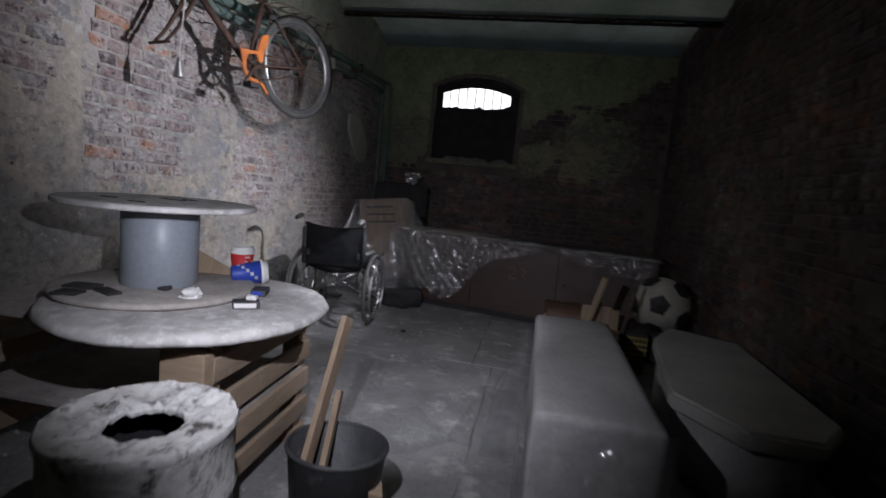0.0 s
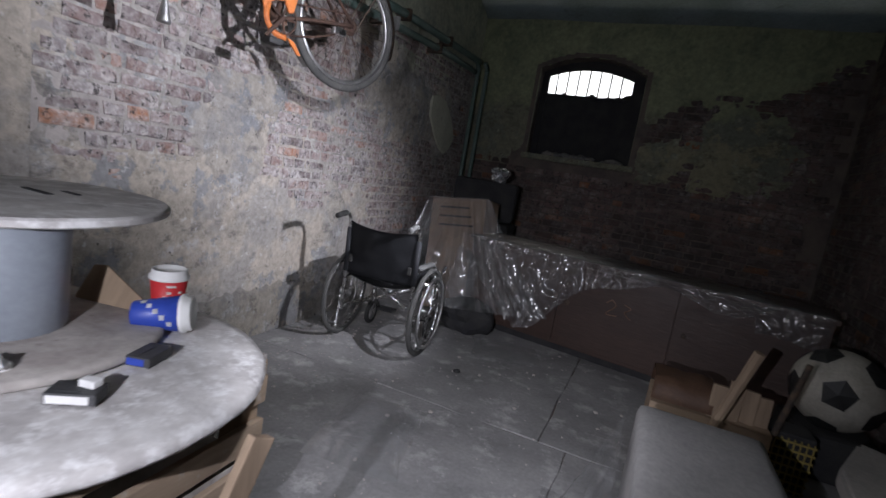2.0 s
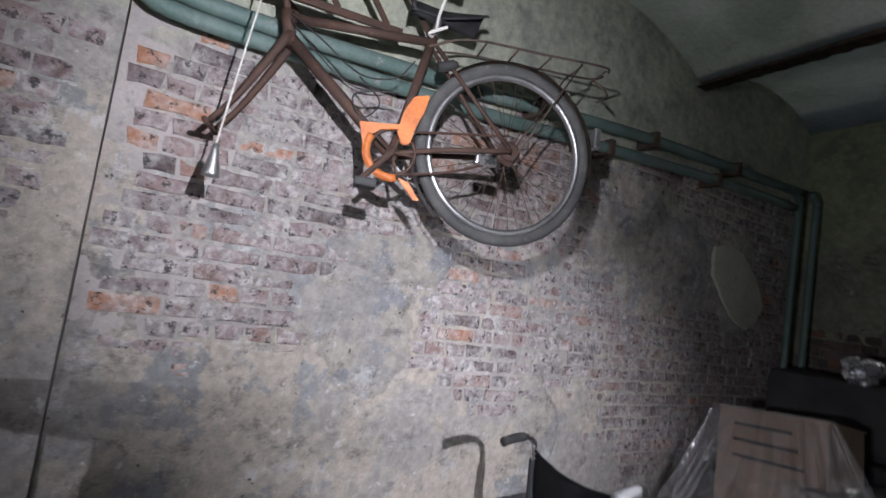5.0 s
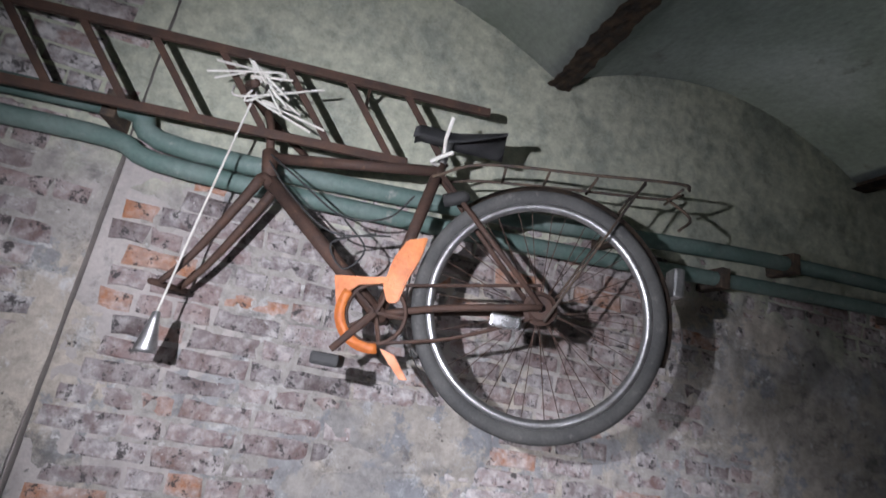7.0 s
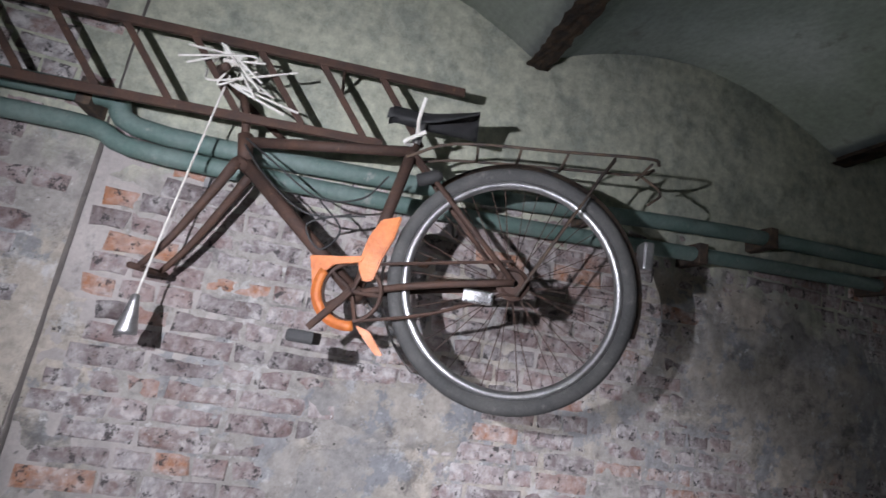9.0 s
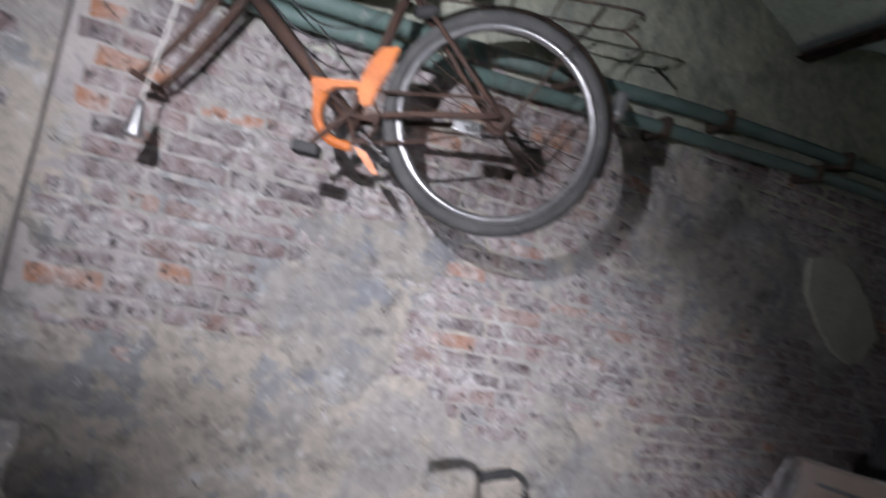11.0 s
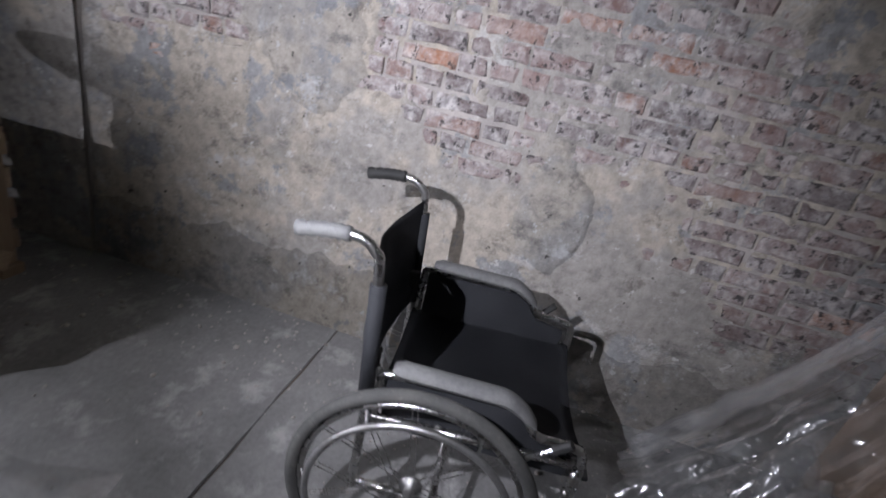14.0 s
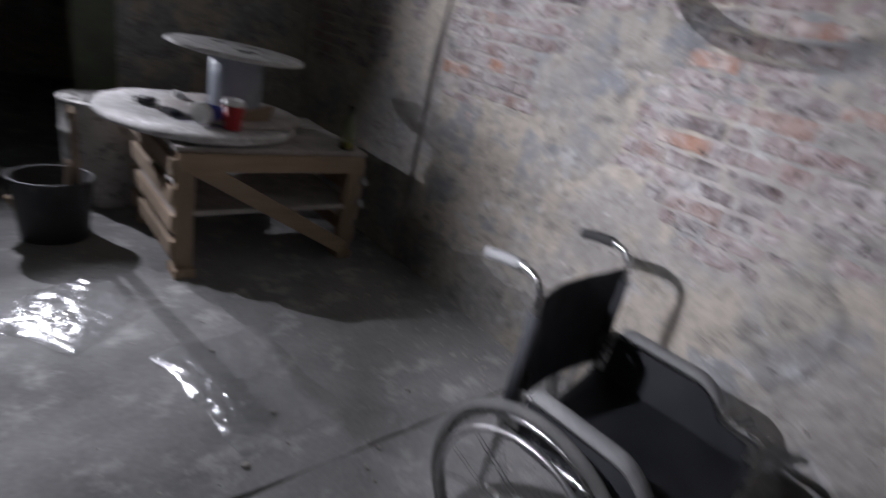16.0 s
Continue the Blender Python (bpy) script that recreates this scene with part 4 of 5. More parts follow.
part("seat", sheet(seat_cloth, 20, 16, 0.014), M_NYLON, wc, "sagging black nylon seat", True)
for s in (-1, 1):
    x = s * (HALF - 0.005)
    dz = -0.022 * s
    prof = [(u, v + dz) for u, v in [(0.06, 0.45), (0.06, 0.595), (0.34, 0.60), (0.38, 0.58), (0.42, 0.53), (0.51, 0.515), (0.51, 0.45)]]
    part("side_panel", slab(prof, x - 0.008 * s - 0.008, x - 0.008 * s + 0.008, 0.003, axis="x"), M_NYLON, wc, "black nylon side panel")
    bm = tube(bend([(u, v, w + dz) for u, v, w in [(x, 0.045, 0.45), (x, 0.045, 0.57), (x, 0.075, 0.605), (x, 0.32, 0.61), (x, 0.38, 0.59), (x, 0.42, 0.545), (x, 0.50, 0.54), (x, 0.535, 0.515), (x, 0.54, 0.38)]], 5), 0.0105, 10)
    part("arm_tube", bm, M_CHROME, wc, "", True)

    def pad(a, b, x=x, dz=dz):
        y = 0.07 + 0.34 * a
        w = 2 * math.pi * b
        h = 0.018 if 0.02 < a < 0.98 else 0.008
        drop = 0.05 * max(0.0, (a - 0.75) / 0.25) ** 1.5
        return (x + 0.027 * math.cos(w) * (1 if 0.02 < a < 0.98 else 0.7), y, 0.625 + dz - drop + h * math.sin(w))

    part("armrest", sheet(pad, 16, 12), M_ARMPAD, wc, "dusty grey padded armrest", True)
    # big wheel with hand rim
    c = (s * (HALF + 0.06), 0.17, 0.305)
    wl = part("wheel", lathe([(0.010, -0.04), (0.028, -0.035), (0.028, -0.028), (0.014, -0.022), (0.014, 0.022), (0.028, 0.028), (0.028, 0.035), (0.010, 0.04)], 18, m=Matrix.Translation(c) @ pose(0, 0, 0, 0, 90)), M_ALLOY, wc, "large spoked rear wheel", True)
    part("tyre", ring(c, (1, 0, 0), 0.288, 0.0165, 64, 10), M_TYRE, wl, "grey rubber tyre", True)
    part("rim", ring(c, (1, 0, 0), 0.266, 0.008, 64, 8, 1.3), M_CHROME, wl, "", True)
    part("hand_rim", ring((c[0] + s * 0.038, c[1], c[2]), (1, 0, 0), 0.240, 0.0085, 64, 8), M_ALLOY, wl, "dull metal hand rim", True)
    for k in range(6):
        w = 2 * math.pi * k / 6
        o = Vector((0, math.cos(w), math.sin(w)))
        part("rim_stay", tube([Vector(c) + o * 0.264, Vector(c) + Vector((s * 0.038, 0, 0)) + o * 0.240], 0.004, 6), M_CHROME, wl)
    wsp = bpy.data.meshes.new("spoke")
    tube([(0, 0, 0), (1, 0, 0)], 0.004, 4).to_mesh(wsp)
    wsp.materials.append(M_CHROME)
    for k in range(28):
        a = Vector(c) + Matrix.Rotation(2 * math.pi * k / 28, 4, "X") @ Vector((0.03 if k % 4 < 2 else -0.03, 0, 0.026))
        b = Vector(c) + Matrix.Rotation(2 * math.pi * (k + (1.4 if k % 2 else -1.4)) / 28, 4, "X") @ Vector((0, 0, 0.264))
        d = b - a
        o = new("spoke", wsp)
        o.parent = wl
        o.matrix_basis = Matrix.Translation(a) @ d.to_track_quat("X", "Z").to_matrix().to_4x4() @ Matrix.Diagonal((d.length, 0.32, 0.32, 1))
    # castor
    cc = (s * (HALF - 0.01), 0.50, 0.092)
    ca = part("castor", ring(cc, (1, 0, 0), 0.072, 0.018, 32, 8), M_RUBBER, wc, "small black front castor", True)
    part("hub", lathe([(0, -0.015), (0.06, -0.012), (0.06, 0.012), (0, 0.015)], 16, m=Matrix.Translation(cc) @ pose(0, 0, 0, 0, 90)), M_ALLOY, ca, "", True)
    bm = box((cc[0] - 0.026, 0.48, 0.08), (cc[0] - 0.020, 0.52, 0.19))
    box((cc[0] + 0.020, 0.48, 0.08), (cc[0] + 0.026, 0.52, 0.19), bm=bm)
    box((cc[0] - 0.026, 0.48, 0.185), (cc[0] + 0.026, 0.52, 0.20), bm=bm)
    part("fork", bm, M_CHROME, ca)
    part("footplate", box((s * 0.19 - 0.075, 0.61, 0.085), (s * 0.19 + 0.075, 0.72, 0.10), 0.006), M_TUB, wc, "black plastic footplate")
    part("brake", tube([(s * (HALF + 0.035), 0.38, 0.47), (s * (HALF + 0.055), 0.46, 0.56)], 0.006, 8), M_CHROME, wc)
    part("brake_knob", tube([(s * (HALF + 0.053), 0.45, 0.548), (s * (HALF + 0.06), 0.48, 0.58)], 0.011, 8), M_RUBBER, wc)
    part("hinge_block", box((x - 0.03 * s - 0.012, -0.012, 0.57), (x - 0.03 * s + 0.012, 0.03, 0.62), 0.004), M_RUBBER, wc)

# ---- the drum table ----
TOP = 0.72
BENCH = pose(0.83, 4.79, 0, 0, 0, 2) @ Matrix.Diagonal((1, 0.80, 1, 1))
bench = thing("work_bench", "rough pallet-wood bench with diagonal brace and lower shelf", "bench", BENCH)
BT = TOP - 0.052
for k in range(6):
    part("top_board", box((-0.50, -0.46 + 0.153 * k, BT - 0.028), (0.50, -0.46 + 0.153 * k + 0.147, BT - 0.002 * (k % 3)), 0.004, rough=0.003), M_FLANGE, bench, "dusty top board")
for x, y in ((0.45, -0.41), (0.45, 0.41), (-0.45, -0.41), (-0.45, 0.41)):
    part("leg", box((x - 0.04, y - 0.04, 0), (x + 0.04, y + 0.04, BT - 0.03), 0.006, rough=0.004), M_WOODZ, bench)
for z in (0.11, 0.245, 0.38, 0.52):
    part("slat", box((0.492, -0.46, z), (0.514, 0.45, z + 0.085), 0.004, rough=0.003), M_WOOD, bench)
    part("slat", box((-0.514, -0.46, z), (-0.492, 0.45, z + 0.085), 0.004, rough=0.003), M_WOOD, bench)
part("shelf", box((-0.49, -0.40, 0.32), (0.49, 0.44, 0.345), 0.004, rough=0.004), M_FLANGE, bench, "dusty lower shelf")
part("brace", bar_between((0.47, 0.465, 0.61), (-0.44, 0.465, 0.07), 0.085, 0.028), M_WOODX, bench, "diagonal raw timber brace")
part("rail", box((-0.49, 0.452, BT - 0.12), (0.49, 0.476, BT - 0.03), 0.004), M_WOODX, bench)
part("corner_block", box((0.36, -0.52, 0.51), (0.512, -0.455, 0.63), 0.006, rough=0.003), M_WOODX, bench)
part("foot", box((0.40, 0.32, 0.0), (0.50, 0.48, 0.05), 0.01), M_WOODZ, bench)
part("foot", box((-0.50, 0.32, 0.0), (-0.40, 0.48, 0.05), 0.01), M_WOODZ, bench)

bm = lathe([(0, -0.048), (0.46, -0.048), (0.488, -0.040), (0.50, -0.024), (0.488, -0.006), (0.46, 0.0), (0.34, 0.002), (0.22, 0.001), (0.10, 0.0), (0, 0)], 72)
for v in bm.verts:
    v.co += 0.007 * noise.noise_vector(v.co * 6) + 0.003 * noise.noise_vector(v.co * 21)
solo("round_board", bm, M_DUSTY, "thick round drum flange caked with plaster dust on the bench", "board", pose(1.09, 4.70, TOP) @ Matrix.Diagonal((0.95, 0.97, 1, 1)), True)

drum = thing("cable_drum", "small cable drum with grey pipe core and dusty wooden flanges", "cable drum", pose(0.92, 4.71, TOP + 0.006))
FL = [(0.0, 0.0), (0.33, 0.0), (0.34, 0.006), (0.34, 0.018), (0.33, 0.024), (0.0, 0.024)]
part("lower_flange", lathe(FL, 56), M_FLANGE, drum, "stained wooden lower flange", True)
part("core", lathe([(0.126, 0.024), (0.130, 0.03), (0.130, 0.31), (0.126, 0.314)], 48), M_GREYTUBE, drum, "smooth grey plastic core", True)
bm = lathe([(0.0, 0.314), (0.325, 0.314), (0.332, 0.318), (0.332, 0.330), (0.325, 0.335), (0.06, 0.335), (0.0, 0.335)], 56)
part("upper_flange", bm, M_DUSTY, drum, "dusty pale upper flange", False)
for k in range(5):
    r = random.Random(k + 3)
    w, d = r.uniform(0, 6.28), r.uniform(0.06, 0.2)
    part("slot", box((d * math.cos(w) - 0.03, d * math.sin(w) - 0.008, 0.335), (d * math.cos(w) + 0.03, d * math.sin(w) + 0.008, 0.3375), 0.001), M_DARKFAB, drum)

T = TOP + 0.006


def paper_cup(label, m, mat, marks):
    cup = thing("paper_cup", label, "cup", m)
    part("cup_body", lathe([(0, 0.003), (0.030, 0.0), (0.031, 0.003), (0.043, 0.105), (0.041, 0.105), (0.029, 0.006), (0, 0.006)], 32), mat, cup, "", True)
    part("lid", lathe([(0.044, 0.100), (0.046, 0.102), (0.046, 0.109), (0.041, 0.112), (0.040, 0.124), (0.036, 0.126), (0.034, 0.120), (0, 0.120)], 32), M_WHITE_P, cup, "white plastic lid", True)
    for w, z, a, h in marks:
        bm = bmesh.new()
        r = 0.0325 + 0.012 * z / 0.105 + 0.0008

        def strip(u, v):
            t = radians(w) + (u - 0.5) * a
            rr = 0.0315 + 0.0118 * ((z + v * h) / 0.105) + 0.0008
            return (rr * math.cos(t), rr * math.sin(t), z + v * h)

        bm.free()
        part("print", sheet(strip, 6, 1, 0.0006), M_WHITE_P, cup, "white printed mark")
    return cup


paper_cup("red paper cup with a white lid, standing", pose(1.04, 5.05, T) @ Matrix.Scale(1.15, 4), M_RED_P, [(300 + 12 * k, 0.045 + 0.012 * (k % 3), 0.25, 0.007) for k in range(6)] + [(330, 0.086, 0.5, 0.006)])
paper_cup("blue paper cup with a white lid, lying on its side", pose(1.07, 4.93, T + 0.041, 0, 84, 38) @ Matrix.Scale(1.15, 4), M_BLUE_P, [(200 + 22 * k, 0.02 + 0.014 * (k % 5), 0.3, 0.011) for k in range(9)])


def packet(name, label, m, size, mat, band):
    p = thing(name, label, "packet", m)
    part("carton", box((-size[0] / 2, -size[1] / 2, 0), (size[0] / 2, size[1] / 2, size[2]), 0.002), mat, p)
    part("print", box((-size[0] / 2 + 0.004, -size[1] / 2 - 0.0012, 0.003), (size[0] / 2 - 0.012, -size[1] / 2, size[2] - 0.004)), band, p)
    part("print", box((-size[0] / 2 + 0.01, -size[1] / 2 + 0.01, size[2]), (size[0] / 2 - 0.03, size[1] / 2 - 0.02, size[2] + 0.0012)), M_TUB, p)


packet("cigarette_packet", "blue and grey cigarette packet lying on the table", pose(1.26, 4.84, T, 0, 0, 20), (0.056, 0.088, 0.023), M_TUB, M_BLUE_P)
packet("cigarette_packet", "grey cigarette packet with torn white flap", pose(1.325, 4.645, T, 0, 0, 35), (0.088, 0.056, 0.023), M_TUB, M_WHITE_P)
solo("torn_flap", box((-0.018, -0.012, 0), (0.018, 0.012, 0.016), 0.003, rough=0.004), M_PAPER, "torn white carton flap on the packet", "paper", pose(1.335, 4.665, T + 0.0245, 0, 0, 15))
bm = bmesh.new()
bmesh.ops.create_icosphere(bm, subdivisions=4, radius=0.034)
for v in bm.verts:
    v.co *= 1 + crumple(v.co, 0.9, 28)
    v.co.z = max(v.co.z * 0.9, -0.026)
solo("crumpled_tissue", bm, M_PAPER, "crumpled white paper tissue", "tissue", pose(1.157, 4.58, T + 0.03), True)
for x, y, w, l, r in ((0.91, 4.49, 0.045, 0.10, 70), (0.79, 4.51, 0.065, 0.10, 100), (0.83, 4.42, 0.08, 0.06, 10)):
    solo("slate_piece", box((-w / 2, -l / 2, 0), (w / 2, l / 2, 0.011), 0.002, rough=0.004), M_DARKFAB, "flat dark broken slate on the table", "slate", pose(x, y, TOP + 0.028 if math.hypot(x - 0.92, y - 4.71) < 0.34 else T, 0, 0, r))
bm = bmesh.new()
bmesh.ops.create_icosphere(bm, subdivisions=3, radius=0.022)
for v in bm.verts:
    v.co.z *= 0.45
    v.co += 0.006 * noise.noise_vector(v.co * 60)
solo("dark_pebble", bm, M_DARKFAB, "small dark stone on the drum flange", "stone", pose(1.02, 4.62, TOP + 0.036))
bm = slab([(0, 0), (0.27, 0.0), (0.22, 0.03), (0.05, 0.105), (0.01, 0.10)], 0, 0.010, 0.002, axis="y")
for v in bm.verts:
    v.co += 0.004 * noise.noise_vector(v.co * 8)
solo("board_offcut", bm, M_WOODZ, "warped thin board offcut standing behind the drum", "board", pose(0.82, 4.93, TOP + 0.032, -28, 0, 12))
bottle = thing("bottle", "small glass bottle with a little yellow liquid", "bottle", pose(0.43, 5.10, TOP - 0.050))
part("glass", lathe([(0, 0.0), (0.040, 0.0), (0.044, 0.008), (0.044, 0.05), (0.034, 0.085), (0.040, 0.12), (0.030, 0.16), (0.014, 0.19), (0.014, 0.23), (0.017, 0.235), (0.013, 0.24), (0.010, 0.19), (0.026, 0.158), (0.036, 0.12), (0.030, 0.085), (0.040, 0.05), (0.040, 0.006), (0, 0.005)], 28), M_GLASS, bottle, "", True)
part("liquid", lathe([(0, 0.0065), (0.038, 0.0075), (0.038, 0.035), (0, 0.035)], 24), M_OIL, bottle, "yellow liquid", True)

# ---- beside the table ----
barrel = thing("drum_barrel", "old iron drum, flaking white paint, round hole in its lid", "drum", pose(1.43, 4.08, 0) @ Matrix.Diagonal((1, 1, 1.25, 1)))
bm = lathe([(0.195, 0.0), (0.205, 0.006), (0.205, 0.14), (0.212, 0.15), (0.205, 0.16), (0.205, 0.32), (0.212, 0.33), (0.205, 0.34), (0.205, 0.455), (0.212, 0.465), (0.207, 0.476)], 56)
part("shell", bm, M_DRUM, barrel, "", True)
bm = lathe([(0.207, 0.474), (0.17, 0.468), (0.12, 0.466), (0.092, 0.464), (0.086, 0.458), (0.088, 0.448)], 56)
bmesh.ops.subdivide_edges(bm, edges=list(bm.edges), cuts=2, use_grid_fill=True)
for v in bm.verts:
    v.co.z += 0.010 * noise.noise(v.co * 22) + 0.007 * noise.noise(v.co * 55)
part("lid", bm, M_DRUM, barrel, "flaking white lid with a round hole", True)
# lining coloured near black to give the shade below the lid hole
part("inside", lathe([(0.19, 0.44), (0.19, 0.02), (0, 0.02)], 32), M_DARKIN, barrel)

tub = thing("black_tub", "black plastic tub holding a brick and boards", "tub", pose(1.72, 4.60, 0) @ Matrix.Diagonal((1.05, 1.1, 1.2, 1)))
bm = lathe([(0, 0.012), (0.125, 0.012), (0.150, 0.26), (0.160, 0.265), (0.166, 0.258), (0.158, 0.25), (0.134, 0.0), (0, 0.0)], 40)
for v in bm.verts:
    v.co.x *= 1.0
    v.co.y *= 0.85
part("shell", bm, M_TUB, tub, "", True)
part("rim", ring((0, 0, 0), (0, 0, 1), 0.160, 0.008, 48, 8), M_TUB, tub, "", True).matrix_basis = pose(0, 0, 0.262) @ Matrix.Diagonal((1, 0.85, 1, 1))
solo("loose_brick", box((-0.055, -0.03, 0), (0.055, 0.03, 0.22), 0.006, rough=0.003), M_WOODX, "pale broken brick standing in the tub", "brick", pose(1.76, 4.58, 0.02, 14, 20, 25))
for a, b, w in (((1.60, 4.50, 0.02), (1.645, 4.80, 0.70), 0.055), ((1.67, 4.52, 0.02), (1.66, 4.74, 0.44), 0.035)):
    solo("loose_plank", bar_between(a, b, w, 0.022), M_WOODZ, "dirty split plank leaning on the bench", "plank")

# ---- the long packs and the heap on the other side ----
pack = thing("mattress_pack", "long grey foam pack wrapped in clear film", "mattress", pose(2.56, 5.36, 0))


bm = box((-0.21, -0.71, 0.0), (0.21, 0.71, 0.53), 0.035)
bmesh.ops.subdivide_edges(bm, edges=[e for e in bm.edges if e.calc_length() > 0.2], cuts=8, use_grid_fill=True)
for v in bm.verts:
    v.co.z += (0.006 * noise.noise(v.co * 3)) * (v.co.z > 0.3)
    v.co.x += 0.006 * noise.noise(v.co * 5 + Vector((5, 5, 5)))
    v.co.y += 0.006 * noise.noise(v.co * 5 + Vector((15, 5, 5)))
part("foam", bm, M_FOAM, pack, "", True)


def wrap(a, b):
    y = -0.73 + 1.48 * b
    out = 0.02 + (0.16 * (1 - a) * (1 + noise.noise(Vector((b * 6, 0, 8)))) if b > 0.42 else 0.0)
    p = Vector((-0.22 - out, y, 0.012 + 0.50 * a * (0.85 + 0.3 * noise.noise(Vector((b * 4, 0, 1))))))
    return p + Vector((-abs(crumple(p, 0.03, 7)), 0, 0))


part("film", sheet(wrap, 40, 80), M_FILM, pack, "torn clear film wrapping", True)


def front_wrap(a, b):
    p = Vector((-0.22 + 0.44 * a, -0.73, 0.53 * b + 0.01))
    return p + Vector((0, -0.01 - abs(crumple(p, 0.05, 7)), 0))


part("film", sheet(front_wrap, 40, 40), M_FILM, pack, "torn clear film wrapping", True)

board = thing("padded_board", "pale coffin-shaped board on a rounded grey base", "board", pose(3.28, 5.85, 0))
part("base", slab([(-0.26, -0.46), (-0.08, -0.74), (0.16, -0.72), (0.26, -0.52), (0.28, 0.55), (-0.06, 0.72), (-0.18, 0.40)], 0.0, 0.34, 0.05), M_FOAM, board, "", True)
part("cover", slab([(-0.33, -0.48), (-0.13, -0.80), (0.14, -0.80), (0.30, -0.60), (0.34, 0.60), (-0.03, 0.82), (-0.20, 0.46)], 0.345, 0.42, 0.014), M_SLAB, board, "smooth pale cover board")
solo("floor_board", box((0, 0, 0), (0.60, 0.42, 0.20), 0.012, rough=0.004), M_SLAB, "thick pale board lying by the wall", "board", pose(3.10, 4.50, 0.004, 0, 0, 8))

ball = thing("ball_pouf", "big football-patterned pouf, dirty white with black pentagons", "pouf", pose(3.34, 7.30, 0.27))
bm = bmesh.new()
bmesh.ops.create_icosphere(bm, subdivisions=4, radius=0.285)
for v in bm.verts:
    v.co.z = v.co.z * 0.98
    v.co *= 1 + 0.004 * noise.noise(v.co * 5)
part("ball", bm, M_BALLW, ball, "", True)
phi = (1 + 5 ** 0.5) / 2
corners = [Vector(c).normalized() for a in (-1, 1) for b in (-phi, phi) for c in ((0, a, b), (a, b, 0), (b, 0, a))]
turn_ball = corners[0].rotation_difference(Vector((-0.27, -0.93, 0.12)).normalized()).to_matrix()
for c in corners:
    d = turn_ball @ c
    s = d.orthogonal().normalized()
    t = d.cross(s)
    bm = bmesh.new()
    mid = bm.verts.new(d * 0.2950)
    rim = [bm.verts.new((d * 0.93 + 0.36 * (s * math.cos(2 * math.pi * k / 5) + t * math.sin(2 * math.pi * k / 5))).normalized() * 0.2935) for k in range(5)]
    for k in range(5):
        bm.faces.new((mid, rim[k], rim[(k + 1) % 5]))
    part("panel", bm, M_BALLB, ball, "black pentagon")
solo("pouf_stand", box((-0.2, -0.2, 0), (0.2, 0.2, 0.245), 0.03, rough=0.01), M_DARKFAB, "dark cloth bundle under the pouf", "bundle", pose(3.34, 7.30, 0.006))
ball.location.z = 0.462
ball.scale = (0.78, 0.78, 0.78)

crate = thing("wood_crate", "box of broken planks with a brown leather bag", "crate", pose(2.68, 6.80, 0))
part("body", box((-0.26, -0.17, 0), (0.26, 0.17, 0.34), 0.006, rough=0.004), M_WOODX, crate)
for k, (x, h, tilt) in enumerate(((0.02, 0.50, 2), (0.09, 0.53, -2), (0.16, 0.50, 1), (0.22, 0.48, -3))):
    bm = box((x - 0.032, -0.15 + 0.02 * k, 0.34), (x + 0.032, -0.13 + 0.02 * k, h), 0.003, rough=0.004)
    part("plank", bm, M_WOODZ, crate)


def bag(a, b):
    w = math.pi * a
    return (-0.26 + 0.27 * b, -0.17 * math.cos(w) * 0.9, 0.345 + (0.12 + 0.02 * noise.noise(Vector((a * 3, b * 3, 0)))) * math.sin(w) ** 0.6)


bm = sheet(bag, 18, 14, 0.012)
solo("leather_bag", bm, M_BROWNBAG, "slumped brown leather bag on the crate", "bag", pose(2.68, 6.80, 0.003), True)
solo("wood_stick", tube([(2.62, 6.60, 0.02), (2.78, 6.50, 0.73)], [0.020, 0.024], 8), M_WOODZ, "rough round stick leaning on the crate", "stick")
solo("wood_stick", tube([(2.92, 6.74, 0.02), (3.03, 6.74, 0.68)], [0.014, 0.014], 8), M_RUSTDARK, "dark stick leaning by the crate", "stick")
basket = thing("plastic_basket", "yellow plastic mesh basket", "basket", pose(3.08, 6.95, 0))
for k in range(8):
    part("slat", box((-0.10 + 0.027 * k, -0.10, 0), (-0.094 + 0.027 * k, -0.094, 0.28), 0.001), M_YELLOW, basket)
for k in range(7):
    part("slat", box((-0.105, -0.107, 0.02 + 0.040 * k), (0.10, -0.101, 0.030 + 0.040 * k), 0.001), M_YELLOW, basket)
part("back", box((-0.105, -0.09, 0), (0.10, 0.08, 0.30), 0.01), M_DARKFAB, basket)

chest = thing("sideboard", "long dark brown sideboard half covered by clear film", "sideboard", pose(2.16, 8.17, 0, 0, 0, -9))
part("carcass", box((-1.28, -0.24, 0.06), (1.28, 0.24, 0.74), 0.004), M_CHEST, chest)
part("top", box((-1.30, -0.265, 0.742), (1.30, 0.26, 0.775), 0.006), M_CHEST, chest)
part("plinth", box((-1.22, -0.20, 0.0), (1.22, 0.22, 0.06)), M_DARKFAB, chest)
for k in range(3):
    d = part("door", box((-1.26 + 0.842 * k, -0.258, 0.09), (-1.26 + 0.842 * k + 0.832, -0.242, 0.72), 0.003), M_CHEST, chest)
    part("handle", lathe([(0.0, 0.0), (0.016, 0.0), (0.012, 0.012), (0.018, 0.026), (0, 0.030)], 14, m=pose(-1.26 + 0.842 * k + 0.07, -0.259, 0.42, 90)), M_RUSTDARK, d, "small dark knob")
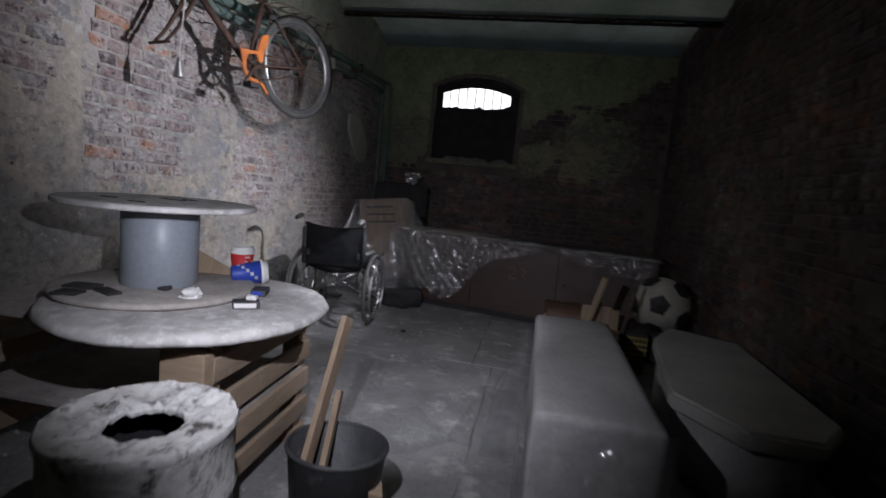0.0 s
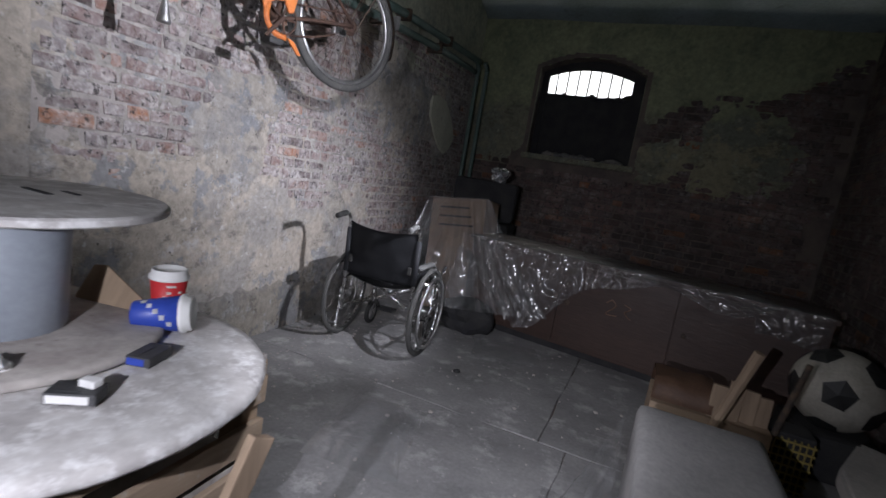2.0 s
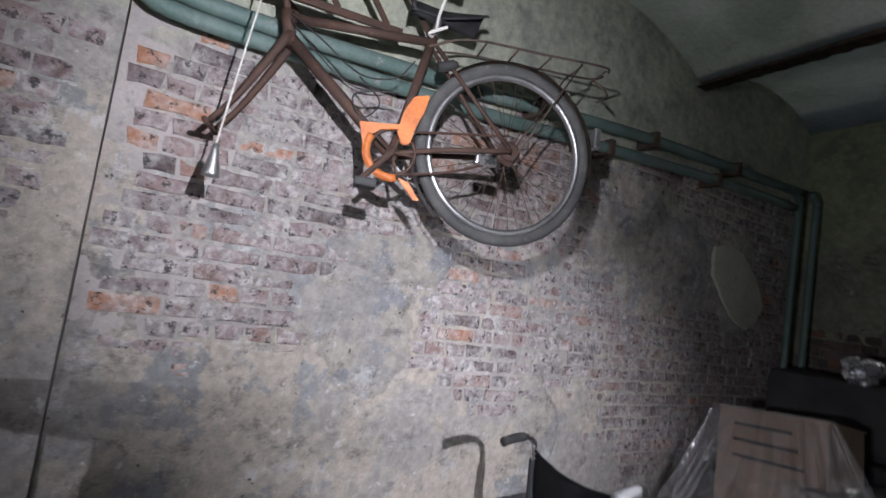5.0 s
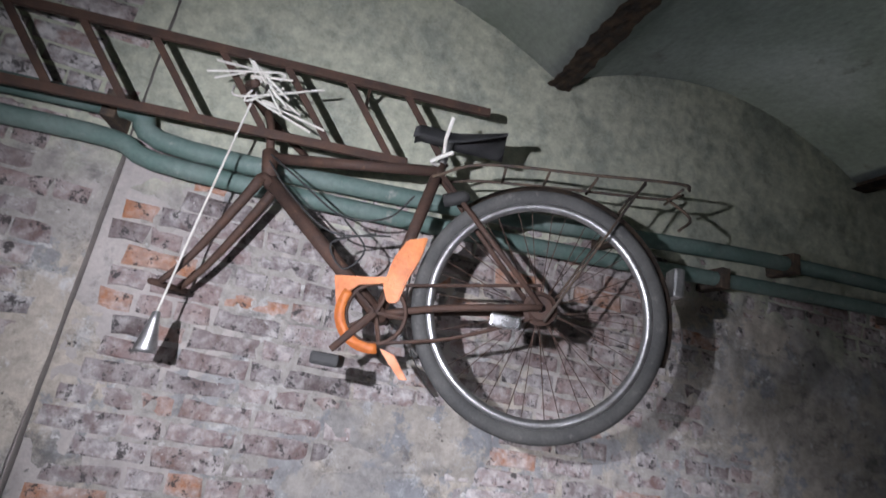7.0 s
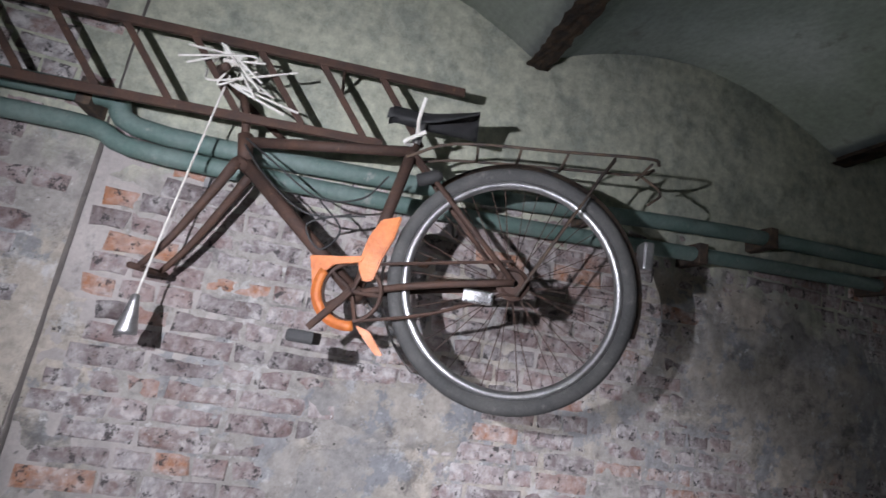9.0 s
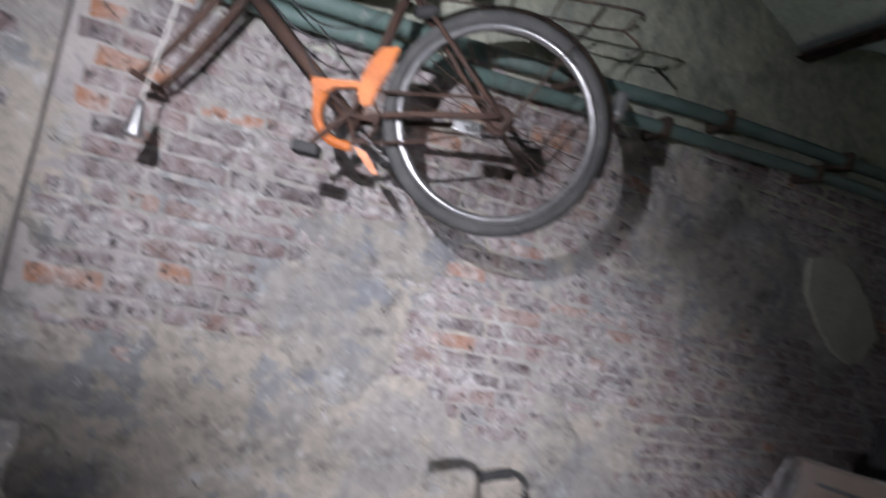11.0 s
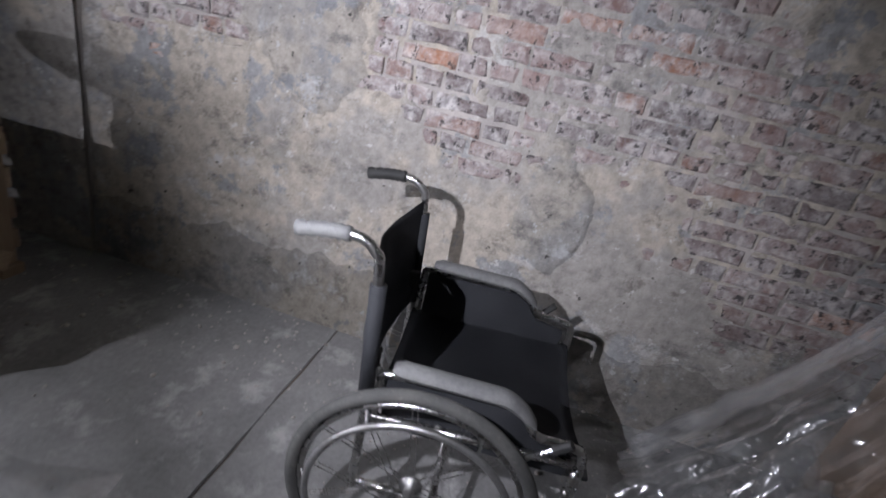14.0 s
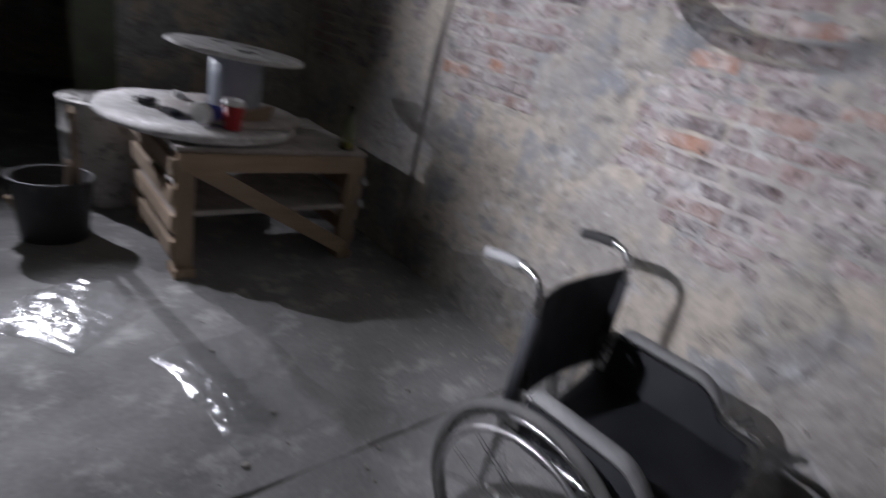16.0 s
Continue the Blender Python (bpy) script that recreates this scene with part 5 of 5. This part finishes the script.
# faint chalk figure on the door
chalk = tube(bend([(-0.06, -0.262, 0.50), (-0.02, -0.262, 0.53), (0.01, -0.262, 0.49), (-0.05, -0.262, 0.42), (0.03, -0.262, 0.42)], 5), 0.004, 5)
tube(bend([(0.07, -0.262, 0.52), (0.12, -0.262, 0.50), (0.08, -0.262, 0.46), (0.13, -0.262, 0.42)], 5), 0.004, 5, chalk)
part("chalk_mark", chalk, M_BROWNBAG, chest, "faint chalk scribble")


def top_film(a, b):
    x = -1.34 + 2.6 * a
    reach = 0.10 + 0.10 * noise.noise(Vector((a * 7, 0, 3))) + (0.58 * math.exp(-((a - 0.24) / 0.15) ** 2)) + 0.10 * (a > 0.85)
    if b < 0.5:
        p = Vector((x, 0.26 - 0.535 * b / 0.5, 0.782))
        return p + Vector((0, 0, 0.004 + abs(crumple(p, 0.03, 6))))
    p = Vector((x, -0.275, 0.782 - (b - 0.5) / 0.5 * reach))
    return p + Vector((0, -abs(crumple(p, 0.11, 7)) - 0.05 * abs(math.sin(a * 60 + 3 * noise.noise(Vector((a * 9, b * 3, 1))))) * (b - 0.5) - 0.01, 0))


part("film", sheet(top_film, 200, 44), M_FILM, chest, "crumpled clear film over the top", True)

# cardboard box with vent slots, leaning, in film
carton = thing("cardboard_box", "leaning slotted brown cardboard box wrapped in clear film", "box", pose(0.74, 8.26, 0.03, -8, -7, -4) @ Matrix.Diagonal((1, 1, 0.95, 1)))
part("carton", box((-0.27, -0.15, 0.0), (0.27, 0.17, 1.06), 0.008, rough=0.003), M_CARD, carton)
for k in range(3):
    part("slot", box((-0.18, -0.1535, 0.80 + 0.085 * k), (0.17 - 0.03 * k, -0.149, 0.818 + 0.085 * k), 0.001), M_DARKFAB, carton)
part("lid_flap", box((-0.275, -0.16, 1.062), (0.275, 0.18, 1.07), 0.002), M_CARD, carton)


def box_film(a, b):
    w = math.pi * (0.05 + 0.9 * a)
    drop = 1.0 - b
    spread = 0.32 + 0.50 * drop ** 1.2
    p = Vector((-math.cos(w) * spread * 0.95 + 0.10 * drop, -0.17 - math.sin(w) * 0.42 * drop ** 1.2, 1.075 - 1.0 * drop))
    fold = 0.060 * drop ** 0.6 * abs(math.sin(w * 13 + 4 * noise.noise(Vector((a * 7, b, 0))))) + 0.022 * drop * abs(math.sin(w * 33 + 5 * noise.noise(Vector((a * 9, b, 3))))) + crumple(p, 0.03, 6) * drop
    return p + Vector((-math.cos(w), -math.sin(w), 0)) * fold


part("film", sheet(box_film, 260, 40), M_FILM, carton, "clear film drawn down in folds", True)

bm = bmesh.new()
bmesh.ops.create_icosphere(bm, subdivisions=4, radius=0.2)
for v in bm.verts:
    v.co = Vector((v.co.x * 0.55, v.co.y * 0.5, v.co.z * 1.45))
    v.co *= 1 + crumple(v.co, 0.5, 9)
solo("foil_bag", bm, M_FILM, "crumpled clear plastic bag beside the wheelchair", "bag", pose(0.92, 7.84, 0.40), True)
bm = bmesh.new()
bmesh.ops.create_icosphere(bm, subdivisions=3, radius=0.2)
for v in bm.verts:
    v.co = Vector((v.co.x * 1.2, v.co.y * 0.9, max(-0.1, v.co.z * 0.9)))
    v.co *= 1 + crumple(v.co, 0.3, 7)
solo("dark_sack", bm, M_DARKFAB, "dark sack on the floor by the sideboard", "sack", pose(0.99, 7.90, 0.10))
for z0, z1, r in ((0.006, 0.42, 8), (0.426, 0.84, 3), (0.846, 1.25, 12)):
    solo("suitcase", box((-0.32, -0.22, 0), (0.32, 0.22, z1 - z0), 0.05, rough=0.012), M_DARKFAB, "dark worn suitcase stacked in the corner", "suitcase", pose(0.60, 9.05, z0, 0, 0, r))
bm = bmesh.new()
bmesh.ops.create_icosphere(bm, subdivisions=3, radius=0.09)
for v in bm.verts:
    v.co *= 1 + crumple(v.co, 0.5, 14)
solo("plastic_bag", bm, M_FOIL, "pale crumpled bag on the suitcases", "bag", pose(0.74, 8.95, 1.31))

# ---- on the floor ----


def floor_film(seed, size):
    def f(a, b):
        x, y = (a - 0.5) * size[0], (b - 0.5) * size[1]
        p = Vector((x, y, seed))
        r = max(0.0, 1 - max(abs(2 * a - 1), abs(2 * b - 1)) ** 4)
        return (x + 0.04 * noise.noise(p * 5), y + 0.04 * noise.noise(p * 5 + Vector((3, 3, 3))), 0.008 + r * (0.012 + abs(crumple(p, 0.016, 9))))

    return sheet(f, 50, 40)


for k, (x, y, sx, sy, r) in enumerate(((1.25, 6.02, 0.42, 0.62, 10), (1.72, 5.36, 0.45, 0.42, 40), (2.16, 5.70, 0.26, 0.8, -5), (1.45, 7.62, 0.5, 0.35, 20))):
    solo("film_scrap", floor_film(k * 3.3, (sx, sy)), M_FILM, "crumpled clear film lying on the floor", "plastic film", pose(x, y, 0, 0, 0, r), True)

bm = bmesh.new()
for k in range(1500):
    r = random.Random(k)
    x = abs(r.gauss(0, 0.35)) if k % 2 else r.uniform(0.05, 3.0)
    y = r.uniform(3.8, 9.5)
    s = r.uniform(0.002, 0.007) if k % 9 else r.uniform(0.008, 0.014)
    made = bmesh.ops.create_icosphere(bm, subdivisions=1, radius=s, matrix=Matrix.Translation((x + 0.02, y, s * 0.3)) @ Matrix.Rotation(r.uniform(0, 6), 4, "Z") @ Matrix.Diagonal((1, r.uniform(0.5, 1.3), 0.55, 1)))
solo("rubble", bm, M_MORTAR, "plaster crumbs scattered on the floor", "rubble", kind="stuff")
bm = bmesh.new()
bmesh.ops.create_icosphere(bm, subdivisions=2, radius=0.025)
for v in bm.verts:
    v.co.z *= 0.4
    v.co += 0.006 * noise.noise_vector(v.co * 50)
solo("dark_stone", bm, M_DARKFAB, "dark stone lying on the floor", "stone", pose(1.30, 6.98, 0.012))

# ---- the bricks nearest to the walk, one by one ----
BRICK_SHAPES = {(long, k): brick_mesh("brick", 0.205 if long else 0.098, M_BRICK, 5 + k + 20 * long) for long in (True, False) for k in range(5)}
for u, v, long in near_spots:
    b = new("brick", BRICK_SHAPES[long, rng.randrange(5)])
    b.parent = wall_left
    b.location = (rng.uniform(-0.006, 0.004), u + 5.22, v)
for u, v, long in pier_spots:
    b = new("brick", BRICK_SHAPES[long, rng.randrange(5)])
    b.parent = wall_pier
    b.location = (0.024 + rng.uniform(-0.005, 0.003), u + NY, v)
